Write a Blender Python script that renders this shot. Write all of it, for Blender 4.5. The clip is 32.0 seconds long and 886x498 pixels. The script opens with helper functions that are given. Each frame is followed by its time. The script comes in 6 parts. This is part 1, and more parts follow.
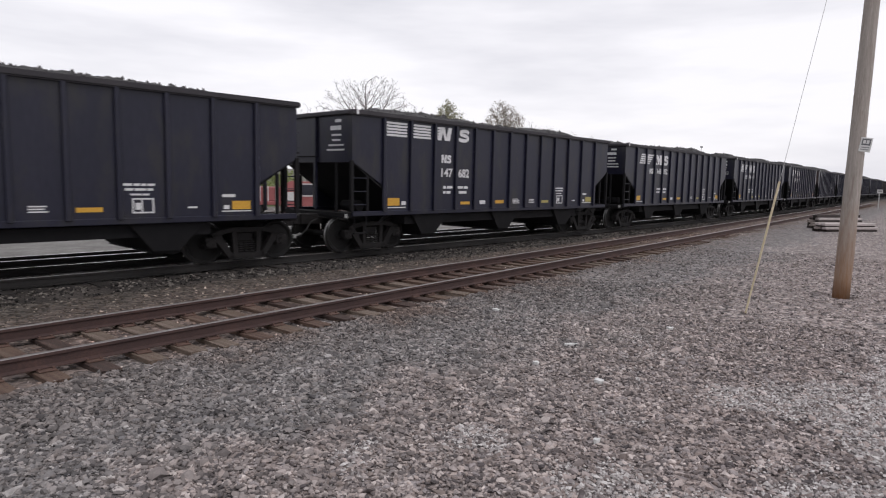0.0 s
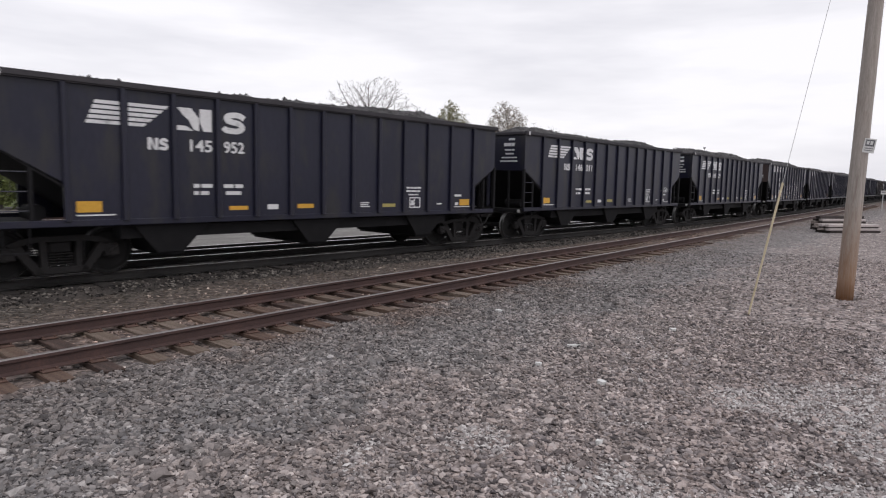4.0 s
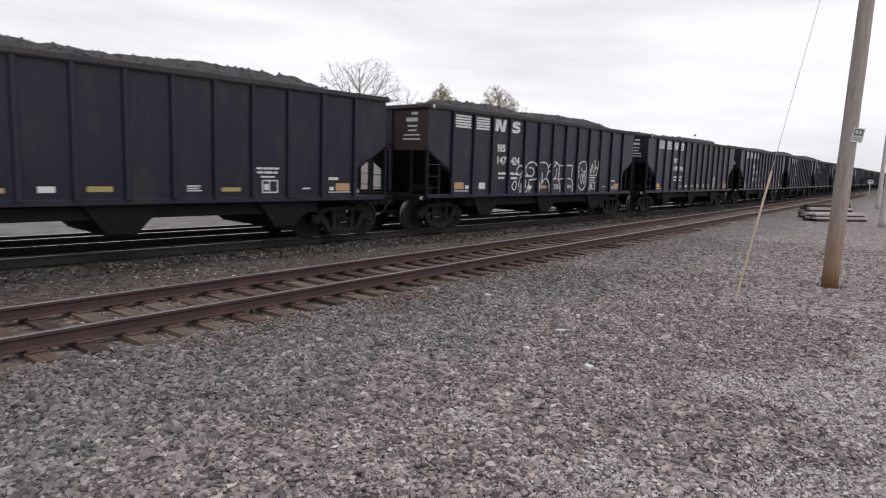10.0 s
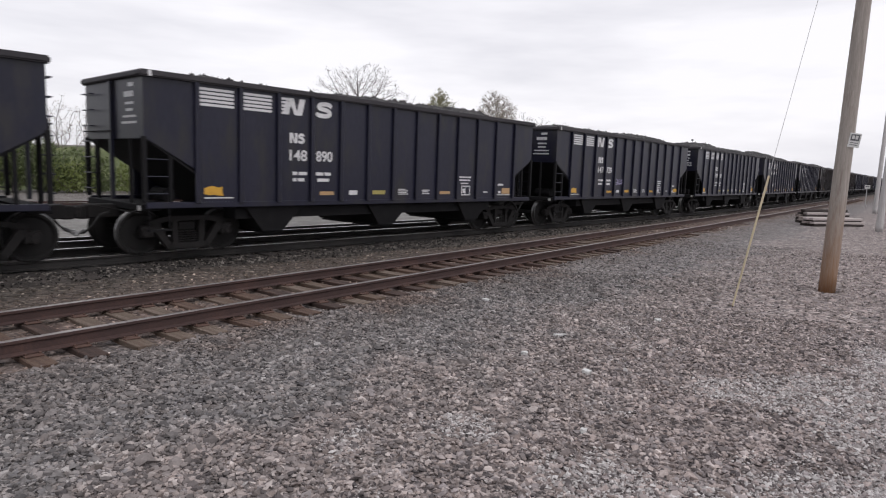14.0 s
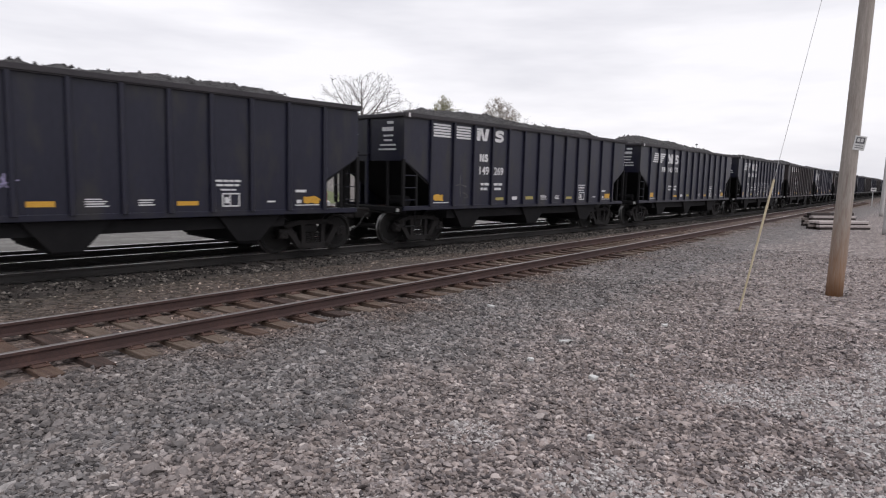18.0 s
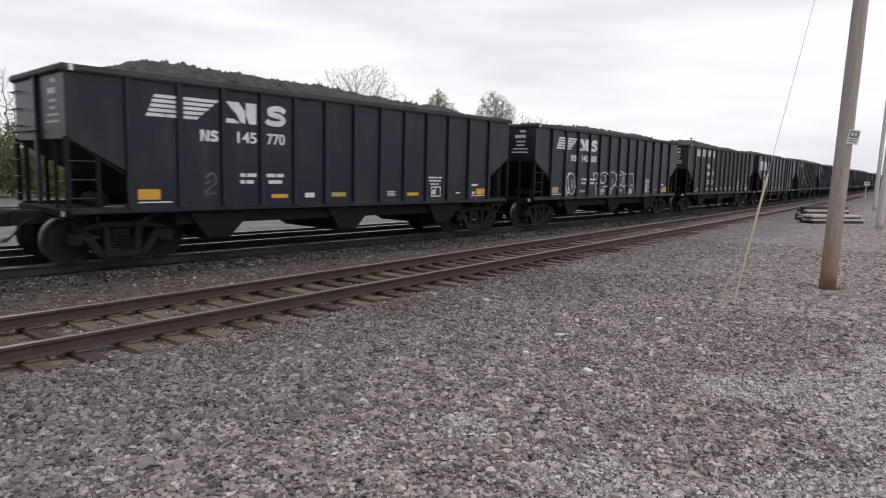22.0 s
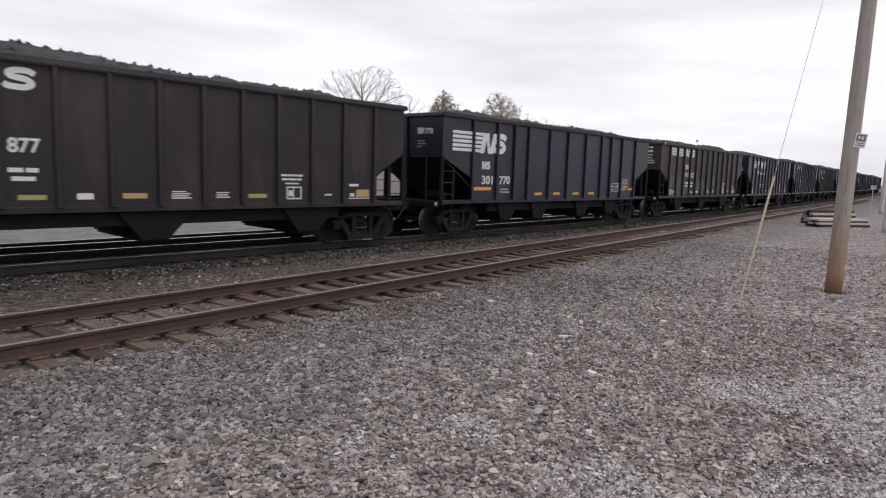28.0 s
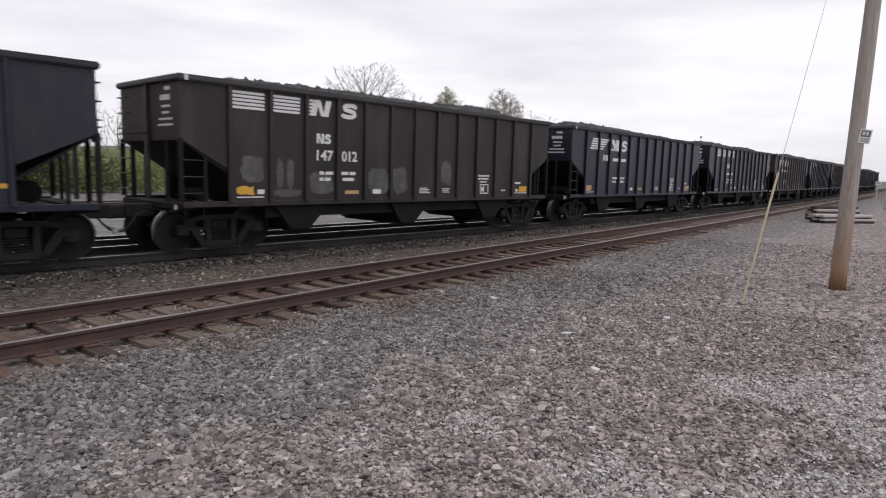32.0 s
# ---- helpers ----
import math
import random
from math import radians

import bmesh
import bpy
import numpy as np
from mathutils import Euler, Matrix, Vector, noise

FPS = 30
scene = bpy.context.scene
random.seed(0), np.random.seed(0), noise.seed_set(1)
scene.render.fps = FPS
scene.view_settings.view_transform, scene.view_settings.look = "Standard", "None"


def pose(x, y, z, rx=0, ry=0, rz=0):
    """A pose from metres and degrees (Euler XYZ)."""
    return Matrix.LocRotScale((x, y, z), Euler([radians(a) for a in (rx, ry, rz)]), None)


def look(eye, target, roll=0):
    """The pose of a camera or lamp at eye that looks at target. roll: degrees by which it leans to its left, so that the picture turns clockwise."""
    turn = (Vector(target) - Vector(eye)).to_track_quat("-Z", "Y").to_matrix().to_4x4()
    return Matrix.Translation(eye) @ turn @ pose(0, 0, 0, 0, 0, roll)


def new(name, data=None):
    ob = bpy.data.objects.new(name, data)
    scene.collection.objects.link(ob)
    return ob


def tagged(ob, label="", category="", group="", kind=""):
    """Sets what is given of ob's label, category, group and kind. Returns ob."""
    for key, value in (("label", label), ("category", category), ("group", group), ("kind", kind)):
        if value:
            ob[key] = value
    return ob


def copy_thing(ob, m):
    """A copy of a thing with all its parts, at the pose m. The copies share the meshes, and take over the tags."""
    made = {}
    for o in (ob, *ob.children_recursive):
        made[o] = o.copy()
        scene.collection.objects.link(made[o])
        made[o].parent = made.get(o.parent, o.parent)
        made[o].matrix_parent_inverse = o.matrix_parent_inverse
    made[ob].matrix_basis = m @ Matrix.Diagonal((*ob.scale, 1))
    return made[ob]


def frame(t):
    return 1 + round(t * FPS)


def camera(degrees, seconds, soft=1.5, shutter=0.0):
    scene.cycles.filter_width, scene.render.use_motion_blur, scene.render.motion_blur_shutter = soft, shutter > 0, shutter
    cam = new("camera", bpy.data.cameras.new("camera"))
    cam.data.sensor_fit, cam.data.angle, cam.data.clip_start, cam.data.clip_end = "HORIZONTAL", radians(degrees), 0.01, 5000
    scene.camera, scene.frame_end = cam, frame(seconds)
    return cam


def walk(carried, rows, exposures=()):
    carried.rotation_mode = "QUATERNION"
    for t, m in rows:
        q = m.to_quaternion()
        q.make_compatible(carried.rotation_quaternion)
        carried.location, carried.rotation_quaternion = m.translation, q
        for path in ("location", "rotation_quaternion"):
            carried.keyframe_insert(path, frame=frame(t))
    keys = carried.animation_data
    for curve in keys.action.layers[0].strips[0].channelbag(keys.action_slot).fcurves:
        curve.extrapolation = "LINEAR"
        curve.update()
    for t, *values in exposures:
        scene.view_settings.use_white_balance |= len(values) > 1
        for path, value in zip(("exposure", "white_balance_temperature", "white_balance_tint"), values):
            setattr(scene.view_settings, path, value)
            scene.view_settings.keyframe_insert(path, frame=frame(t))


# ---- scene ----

# ---- camera: a person standing still beside the tracks, holding the phone ----
EYE = Vector((0.0, 0.0, 1.930))
cam = camera(70.0, 32.0, soft=1.15, shutter=0.3)
# seconds, heading to the left, pitch, lean
AIM = [
    (0, -0.58, -6.14, 1.10), (0.5, 0.04, -6.14, 1.08), (1, 0.02, -6.20, 0.76), (1.5, -0.05, -6.10, 0.68),
    (2, -0.34, -6.15, 0.86), (2.5, -0.01, -6.10, 1.27), (4.5, -0.53, -6.07, 1.23), (5, -0.69, -6.27, 1.61),
    (5.5, -0.83, -6.48, 1.73), (6, -0.53, -6.87, 1.76), (6.5, -0.58, -7.33, 1.85), (7, -0.73, -7.24, 1.89),
    (7.5, -0.74, -7.07, 1.85), (8, -0.90, -7.11, 1.78), (8.5, -0.98, -7.05, 1.61), (9, -1.47, -6.96, 1.61),
    (9.5, -1.33, -7.26, 1.82), (10, -1.30, -7.48, 1.86), (10.5, -1.19, -7.47, 2.15), (11, -1.04, -7.38, 2.13),
    (11.5, -1.03, -7.40, 2.02), (12, -1.37, -7.26, 1.99), (12.5, -1.58, -7.36, 1.97), (13, -1.71, -7.35, 1.71),
    (13.5, -1.42, -7.15, 1.73), (14, -1.47, -7.07, 1.93), (14.5, -1.20, -7.16, 1.58), (16.5, -1.15, -6.79, 1.49),
    (17, -1.03, -6.49, 1.24), (17.5, -1.10, -6.40, 1.21), (18, -1.01, -6.46, 1.36), (18.5, -1.30, -6.66, 1.39),
    (19, -1.38, -6.65, 1.36), (19.5, -1.59, -6.44, 1.34), (20, -1.47, -6.50, 1.11), (20.5, -1.37, -6.59, 1.23),
    (21, -1.43, -6.80, 1.26), (21.5, -1.40, -6.93, 1.34), (22, -1.46, -6.99, 1.36), (22.5, -1.51, -6.71, 1.41),
    (23, -1.60, -6.52, 1.37), (23.5, -1.19, -6.45, 1.37), (24, -1.22, -6.52, 1.26), (24.5, -1.38, -6.71, 1.45),
    (25, -1.21, -7.05, 1.71), (25.5, -1.33, -7.44, 1.68), (27.5, -0.67, -7.14, 1.65), (28, -1.06, -6.93, 1.75),
    (28.5, -0.94, -7.14, 1.62), (29, -1.04, -7.19, 1.75), (29.5, -1.07, -6.94, 1.85), (30, -0.89, -6.65, 1.86),
    (30.5, -0.86, -6.83, 2.02), (31, -0.82, -6.84, 1.87), (31.5, -0.92, -6.98, 1.76), (32, -0.79, -7.22, 1.63),
]


def aim(heading, pitch, lean):
    a, p = radians(heading), radians(pitch)
    return look(EYE, EYE + Vector((-math.sin(a) * math.cos(p), math.cos(a) * math.cos(p), math.sin(p))), lean)


walk(cam, [(t, aim(h, p, r)) for t, h, p, r in AIM], exposures=[(0.0, 0.0, 6400, 14.0), (32.0, 0.0, 6400, 14.0)])

# ---- light: a bright overcast afternoon ----
world = bpy.data.worlds.new("overcast")
scene.world = world
world.use_nodes = True
wn, wl = world.node_tree.nodes, world.node_tree.links
wn.clear()
w_out = wn.new("ShaderNodeOutputWorld")
w_bg = wn.new("ShaderNodeBackground")
w_sky = wn.new("ShaderNodeTexSky")
w_sky.sky_type = "NISHITA"
w_sky.sun_disc = False
w_sky.sun_elevation = radians(48)
w_sky.sun_rotation = radians(137)
w_sky.dust_density = 3.0
w_scale = wn.new("ShaderNodeVectorMath")
w_scale.operation = "SCALE"
w_scale.inputs["Scale"].default_value = 0.09
w_co = wn.new("ShaderNodeTexCoord")
w_map = wn.new("ShaderNodeMapping")
w_map.inputs["Scale"].default_value = (1.0, 1.0, 5.5)
w_noise = wn.new("ShaderNodeTexNoise")
w_noise.inputs["Scale"].default_value = 1.5
w_noise.inputs["Detail"].default_value = 5.0
w_noise.inputs["Roughness"].default_value = 0.55
w_ramp = wn.new("ShaderNodeValToRGB")
w_ramp.color_ramp.elements[0].position, w_ramp.color_ramp.elements[0].color = 0.36, (0.68, 0.685, 0.715, 1)
w_ramp.color_ramp.elements[1].position, w_ramp.color_ramp.elements[1].color = 0.62, (0.965, 0.962, 0.965, 1)
w_mix = wn.new("ShaderNodeMix")
w_mix.data_type = "RGBA"
w_mix.inputs["Factor"].default_value = 0.92
wl.new(w_co.outputs["Generated"], w_map.inputs["Vector"])
wl.new(w_map.outputs["Vector"], w_noise.inputs["Vector"])
wl.new(w_noise.outputs["Fac"], w_ramp.inputs["Fac"])
wl.new(w_sky.outputs["Color"], w_scale.inputs[0])
wl.new(w_scale.outputs["Vector"], w_mix.inputs["A"])
wl.new(w_ramp.outputs["Color"], w_mix.inputs["B"])
wl.new(w_mix.outputs["Result"], w_bg.inputs["Color"])
wl.new(w_bg.outputs["Background"], w_out.inputs["Surface"])
w_bg.inputs["Strength"].default_value = 1.09
sun = new("sun", bpy.data.lights.new("sun", "SUN"))
sun.data.energy, sun.data.angle, sun.data.color = 1.0, radians(25), (1.0, 0.97, 0.93)
sun.matrix_world = look((0, 0, 30), (-15, 16, 0))


# ---- materials ----
def material(name, stops, scale=6.0, fine=60.0, rough=0.8, rough_var=0.12, metal=0.0, bump=0.3, bump_dist=0.01, stretch=(1, 1, 1),
             island=0.0, each=0.0, wear=None, wear_at=0.62, wear_scale=3.0, coords="Object", spec=0.5):
    """Colours from two scales of noise; wear: a second colour in patches; island / each: how far a piece / an object varies in brightness."""
    m = bpy.data.materials.new(name)
    m.use_nodes = True
    n, l = m.node_tree.nodes, m.node_tree.links
    b = n["Principled BSDF"]
    b.inputs["Specular IOR Level"].default_value = spec
    b.inputs["Metallic"].default_value = metal
    co = n.new("ShaderNodeTexCoord")
    mp = n.new("ShaderNodeMapping")
    mp.inputs["Scale"].default_value = stretch
    if coords == "World":
        geo = n.new("ShaderNodeNewGeometry")
        l.new(geo.outputs["Position"], mp.inputs["Vector"])
    else:
        l.new(co.outputs[coords], mp.inputs["Vector"])
    big = n.new("ShaderNodeTexNoise")
    big.inputs["Scale"].default_value, big.inputs["Detail"].default_value = scale, 4
    small = n.new("ShaderNodeTexNoise")
    small.inputs["Scale"].default_value, small.inputs["Detail"].default_value = fine, 5
    l.new(mp.outputs["Vector"], big.inputs["Vector"])
    l.new(mp.outputs["Vector"], small.inputs["Vector"])
    add = n.new("ShaderNodeMath")
    add.operation = "MULTIPLY_ADD"
    l.new(small.outputs["Fac"], add.inputs[0])
    add.inputs[1].default_value = 0.5
    half = n.new("ShaderNodeMath")
    half.operation = "MULTIPLY"
    half.inputs[1].default_value = 0.5
    l.new(big.outputs["Fac"], half.inputs[0])
    l.new(half.outputs["Value"], add.inputs[2])
    value = add.outputs["Value"]
    for amount, node, socket in ((island, "ShaderNodeNewGeometry", "Random Per Island"), (each, "ShaderNodeObjectInfo", "Random")):
        if amount:
            src = n.new(node)
            k = n.new("ShaderNodeMath")
            k.operation = "MULTIPLY_ADD"
            l.new(src.outputs[socket], k.inputs[0])
            k.inputs[1].default_value = amount
            sub = n.new("ShaderNodeMath")
            sub.operation = "SUBTRACT"
            l.new(value, sub.inputs[0])
            sub.inputs[1].default_value = amount / 2
            l.new(sub.outputs["Value"], k.inputs[2])
            value = k.outputs["Value"]
    ramp = n.new("ShaderNodeValToRGB")
    cr = ramp.color_ramp
    for i, c in enumerate(stops):
        at = 0.3 + 0.4 * i / max(1, len(stops) - 1)
        e = cr.elements[i] if i < 2 else cr.elements.new(at)
        e.position, e.color = at, (*c, 1)
    l.new(value, ramp.inputs["Fac"])
    colour = ramp.outputs["Color"]
    if wear:
        wn_ = n.new("ShaderNodeTexNoise")
        wn_.inputs["Scale"].default_value, wn_.inputs["Detail"].default_value, wn_.inputs["Roughness"].default_value = wear_scale, 8, 0.65
        l.new(mp.outputs["Vector"], wn_.inputs["Vector"])
        wr = n.new("ShaderNodeMapRange")
        wr.inputs["From Min"].default_value, wr.inputs["From Max"].default_value = wear_at - 0.06, wear_at + 0.1
        l.new(wn_.outputs["Fac"], wr.inputs["Value"])
        mx = n.new("ShaderNodeMix")
        mx.data_type = "RGBA"
        l.new(wr.outputs["Result"], mx.inputs["Factor"])
        l.new(colour, mx.inputs["A"])
        mx.inputs["B"].default_value = (*wear, 1)
        colour = mx.outputs["Result"]
    l.new(colour, b.inputs["Base Color"])
    rr = n.new("ShaderNodeMapRange")
    rr.inputs["To Min"].default_value, rr.inputs["To Max"].default_value = max(0.02, rough - rough_var), min(1, rough + rough_var)
    l.new(small.outputs["Fac"], rr.inputs["Value"])
    l.new(rr.outputs["Result"], b.inputs["Roughness"])
    if bump:
        bp = n.new("ShaderNodeBump")
        bp.inputs["Strength"].default_value, bp.inputs["Distance"].default_value = bump, bump_dist
        l.new(small.outputs["Fac"], bp.inputs["Height"])
        l.new(bp.outputs["Normal"], b.inputs["Normal"])
    return m


car_black = material("car_black", [(0.0065, 0.0072, 0.0185), (0.0105, 0.0111, 0.0245), (0.0175, 0.0175, 0.033)], 0.9, 14, 0.37, 0.09, bump=0.08,
                     stretch=(1, 1, 0.35), each=0.18, wear=(0.023, 0.0222, 0.0255), wear_at=0.57, wear_scale=1.9, spec=0.38)
car_brown = material("car_brown", [(0.0118, 0.0100, 0.0128), (0.0185, 0.0149, 0.017), (0.029, 0.022, 0.0225)], 0.9, 14, 0.48, 0.1, bump=0.08,
                     stretch=(1, 1, 0.35), each=0.10, wear=(0.036, 0.0275, 0.0265), wear_at=0.55, wear_scale=1.3, spec=0.36)
car_dark = material("car_dark", [(0.0055, 0.0055, 0.0068), (0.0088, 0.0086, 0.0098), (0.0145, 0.0138, 0.015)], 3, 30, 0.82, 0.1, bump=0.2, each=0.08, spec=0.22)
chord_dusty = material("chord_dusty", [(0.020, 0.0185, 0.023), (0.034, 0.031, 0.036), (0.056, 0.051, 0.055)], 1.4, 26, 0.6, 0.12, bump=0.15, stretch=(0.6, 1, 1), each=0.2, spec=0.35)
truck_iron = material("truck_iron", [(0.0058, 0.0052, 0.0055), (0.0088, 0.0077, 0.008), (0.0155, 0.0135, 0.0135)], 5, 45, 0.8, 0.12, bump=0.3, each=0.1,
                      wear=(0.024, 0.020, 0.019), wear_at=0.62, wear_scale=6, spec=0.35)
wheel_steel = material("wheel_steel", [(0.0052, 0.005, 0.005), (0.0078, 0.0072, 0.0072), (0.0125, 0.0112, 0.0112)], 5, 40, 0.75, 0.1, 0.3, bump=0.2)
tread_steel = material("tread_steel", [(0.10, 0.10, 0.10), (0.15, 0.15, 0.15), (0.22, 0.22, 0.22)], 8, 60, 0.38, 0.08, 0.9, bump=0.05)
coal = material("coal", [(0.017, 0.0165, 0.0175), (0.042, 0.040, 0.041), (0.115, 0.110, 0.110)], 9, 24, 0.8, 0.15, bump=1.0, bump_dist=0.09)
white_paint = material("white_paint", [(0.50, 0.50, 0.51), (0.62, 0.62, 0.63), (0.70, 0.70, 0.70)], 3, 25, 0.6, 0.1, bump=0.05,
                       wear=(0.28, 0.28, 0.29), wear_at=0.64, wear_scale=5)
grey_paint = material("grey_paint", [(0.22, 0.22, 0.23), (0.30, 0.30, 0.31), (0.38, 0.38, 0.38)], 3, 25, 0.6, 0.1, bump=0.05,
                      wear=(0.12, 0.12, 0.12), wear_at=0.62, wear_scale=5)
patch_paint = material("patch_paint", [(0.04, 0.039, 0.041), (0.068, 0.066, 0.066), (0.12, 0.117, 0.115)], 5, 16, 0.7, 0.1, bump=0.05)
yellow_tape = material("yellow_tape", [(0.42, 0.22, 0.02), (0.55, 0.30, 0.03), (0.62, 0.36, 0.05)], 4, 30, 0.45, 0.1, bump=0.03,
                       wear=(0.25, 0.14, 0.03), wear_at=0.66, wear_scale=6)
faded_tape = material("faded_tape", [(0.26, 0.22, 0.06), (0.34, 0.29, 0.09), (0.40, 0.34, 0.12)], 4, 30, 0.5, 0.1, bump=0.03)
tan_tape = material("tan_tape", [(0.34, 0.21, 0.10), (0.42, 0.27, 0.13), (0.48, 0.32, 0.17)], 4, 30, 0.5, 0.1, bump=0.03)
dark_stone = material("dark_stone", [(0.012, 0.011, 0.010), (0.030, 0.025, 0.022), (0.055, 0.046, 0.040), (0.16, 0.145, 0.13)], 8, 60, 0.92, 0.05, bump=0.2, island=0.75, coords="World")
fine_stone = material("fine_stone", [(0.26, 0.240, 0.234), (0.40, 0.376, 0.368), (0.55, 0.525, 0.516)], 8, 60, 0.92, 0.05, bump=0.2, island=0.5, coords="World")
rail_rust = material("rail_rust", [(0.034, 0.020, 0.019), (0.052, 0.029, 0.026), (0.085, 0.045, 0.037)], 2.5, 50, 0.85, 0.1, bump=0.3, stretch=(0.3, 1, 1))
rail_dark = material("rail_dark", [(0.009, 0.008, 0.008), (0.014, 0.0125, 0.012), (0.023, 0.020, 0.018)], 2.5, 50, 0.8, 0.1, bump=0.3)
rail_head = material("rail_head", [(0.50, 0.49, 0.49), (0.60, 0.59, 0.58), (0.66, 0.65, 0.64)], 1.2, 40, 0.18, 0.06, 0.9, bump=0.05, stretch=(0.2, 1, 1))
rail_dull = material("rail_dull", [(0.24, 0.21, 0.20), (0.36, 0.33, 0.32), (0.50, 0.475, 0.465)], 1.2, 40, 0.36, 0.12, 0.85, bump=0.1, stretch=(0.2, 1, 1))
tie_wood = material("tie_wood", [(0.036, 0.022, 0.018), (0.062, 0.036, 0.028), (0.105, 0.064, 0.044), (0.10, 0.076, 0.058), (0.17, 0.13, 0.105)], 3, 30, 0.9, 0.08, bump=0.6, stretch=(5, 0.6, 2), each=0.34,
                    wear=(0.19, 0.145, 0.115), wear_at=0.64, wear_scale=2)
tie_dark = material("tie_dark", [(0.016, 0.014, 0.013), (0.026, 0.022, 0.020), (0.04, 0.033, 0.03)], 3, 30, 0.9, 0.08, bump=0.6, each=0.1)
plate_rust = material("plate_rust", [(0.055, 0.032, 0.026), (0.09, 0.05, 0.038), (0.13, 0.075, 0.055)], 8, 60, 0.85, 0.1, bump=0.3)
pole_wood = material("pole_wood", [(0.20, 0.172, 0.150), (0.30, 0.268, 0.242), (0.40, 0.365, 0.336)], 3, 22, 0.9, 0.08, bump=0.5, stretch=(6, 6, 0.35),
                     wear=(0.19, 0.145, 0.12), wear_at=0.62, wear_scale=2.5)
pole_pale = material("pole_pale", [(0.30, 0.285, 0.28), (0.42, 0.405, 0.40), (0.50, 0.485, 0.48)], 3, 22, 0.9, 0.08, bump=0.5, stretch=(6, 6, 0.35))
guard_plastic = material("guard_plastic", [(0.36, 0.30, 0.195), (0.44, 0.375, 0.25), (0.50, 0.44, 0.32)], 3, 25, 0.6, 0.1, bump=0.05)
wire_steel = material("wire_steel", [(0.28, 0.28, 0.28), (0.36, 0.36, 0.36), (0.42, 0.42, 0.42)], 8, 60, 0.5, 0.1, 0.4, bump=0.0)
sign_white = material("sign_white", [(0.48, 0.48, 0.47), (0.58, 0.58, 0.57), (0.66, 0.66, 0.65)], 4, 30, 0.5, 0.1, bump=0.03)
sign_grey = material("sign_grey", [(0.06, 0.06, 0.07), (0.10, 0.10, 0.11), (0.14, 0.14, 0.15)], 4, 30, 0.5, 0.1, bump=0.03)
post_grey = material("post_grey", [(0.35, 0.35, 0.35), (0.45, 0.45, 0.45), (0.52, 0.52, 0.52)], 4, 30, 0.6, 0.1, bump=0.03)
old_timber = material("old_timber", [(0.16, 0.13, 0.115), (0.26, 0.22, 0.20), (0.36, 0.32, 0.30)], 3, 30, 0.9, 0.08, bump=0.5, stretch=(0.5, 5, 5), each=0.2)
panel_pale = material("panel_pale", [(0.34, 0.295, 0.285), (0.44, 0.39, 0.38), (0.52, 0.47, 0.455)], 3, 30, 0.85, 0.08, bump=0.3, stretch=(0.5, 5, 5))
creosote_and_shade = material("creosote_and_shade", [(0.022, 0.017, 0.016), (0.036, 0.028, 0.026), (0.055, 0.043, 0.04)], 3, 30, 0.85, 0.08, bump=0.4, stretch=(0.5, 5, 5))
machine_red = material("machine_red", [(0.24, 0.065, 0.065), (0.31, 0.095, 0.095), (0.37, 0.13, 0.125)], 2, 30, 0.5, 0.1, bump=0.05)
glass_dark = material("glass_dark", [(0.03, 0.03, 0.035), (0.04, 0.04, 0.05), (0.05, 0.05, 0.06)], 2, 30, 0.12, 0.05, bump=0.0)
rubber = material("rubber", [(0.012, 0.012, 0.012), (0.02, 0.02, 0.02), (0.03, 0.03, 0.03)], 6, 60, 0.85, 0.1, bump=0.1)
bark = material("bark", [(0.10, 0.087, 0.082), (0.15, 0.132, 0.125), (0.22, 0.20, 0.19)], 3, 20, 0.9, 0.08, bump=0.5, stretch=(4, 4, 0.8))
leaf_spring = material("leaf_spring", [(0.15, 0.19, 0.055), (0.21, 0.25, 0.085), (0.28, 0.32, 0.13)], 0.8, 3, 0.7, 0.1, bump=0.0, island=0.16, coords="World")
leaf_deep = material("leaf_deep", [(0.08, 0.105, 0.045), (0.12, 0.15, 0.065), (0.17, 0.20, 0.095)], 0.8, 3, 0.7, 0.1, bump=0.0, island=0.16, coords="World")
leaf_bud = material("leaf_bud", [(0.19, 0.185, 0.105), (0.27, 0.262, 0.155), (0.36, 0.34, 0.23)], 1.2, 12, 0.75, 0.1, bump=0.0, island=0.4)
leaf_dull = material("leaf_dull", [(0.26, 0.23, 0.19), (0.35, 0.31, 0.26), (0.44, 0.39, 0.34)], 1.2, 12, 0.75, 0.1, bump=0.0, island=0.4)
bud_brown = material("bud_brown", [(0.10, 0.075, 0.07), (0.14, 0.11, 0.10), (0.19, 0.155, 0.145)], 1.2, 12, 0.8, 0.1, bump=0.0, island=0.4)
bank_green = material("bank_green", [(0.055, 0.072, 0.030), (0.105, 0.128, 0.048), (0.175, 0.19, 0.085)], 0.55, 5, 0.9, 0.05, bump=1.0, bump_dist=0.15, coords="World")
end_rust = material("end_rust", [(0.034, 0.026, 0.027), (0.052, 0.036, 0.034), (0.078, 0.048, 0.041)], 1.2, 12, 0.75, 0.1, bump=0.1, stretch=(1, 1, 0.4), spec=0.3)
hill_wood = material("hill_wood", [(0.10, 0.10, 0.085), (0.15, 0.145, 0.125), (0.20, 0.19, 0.17)], 0.05, 0.9, 0.95, 0.04, bump=0.6, bump_dist=2.0)


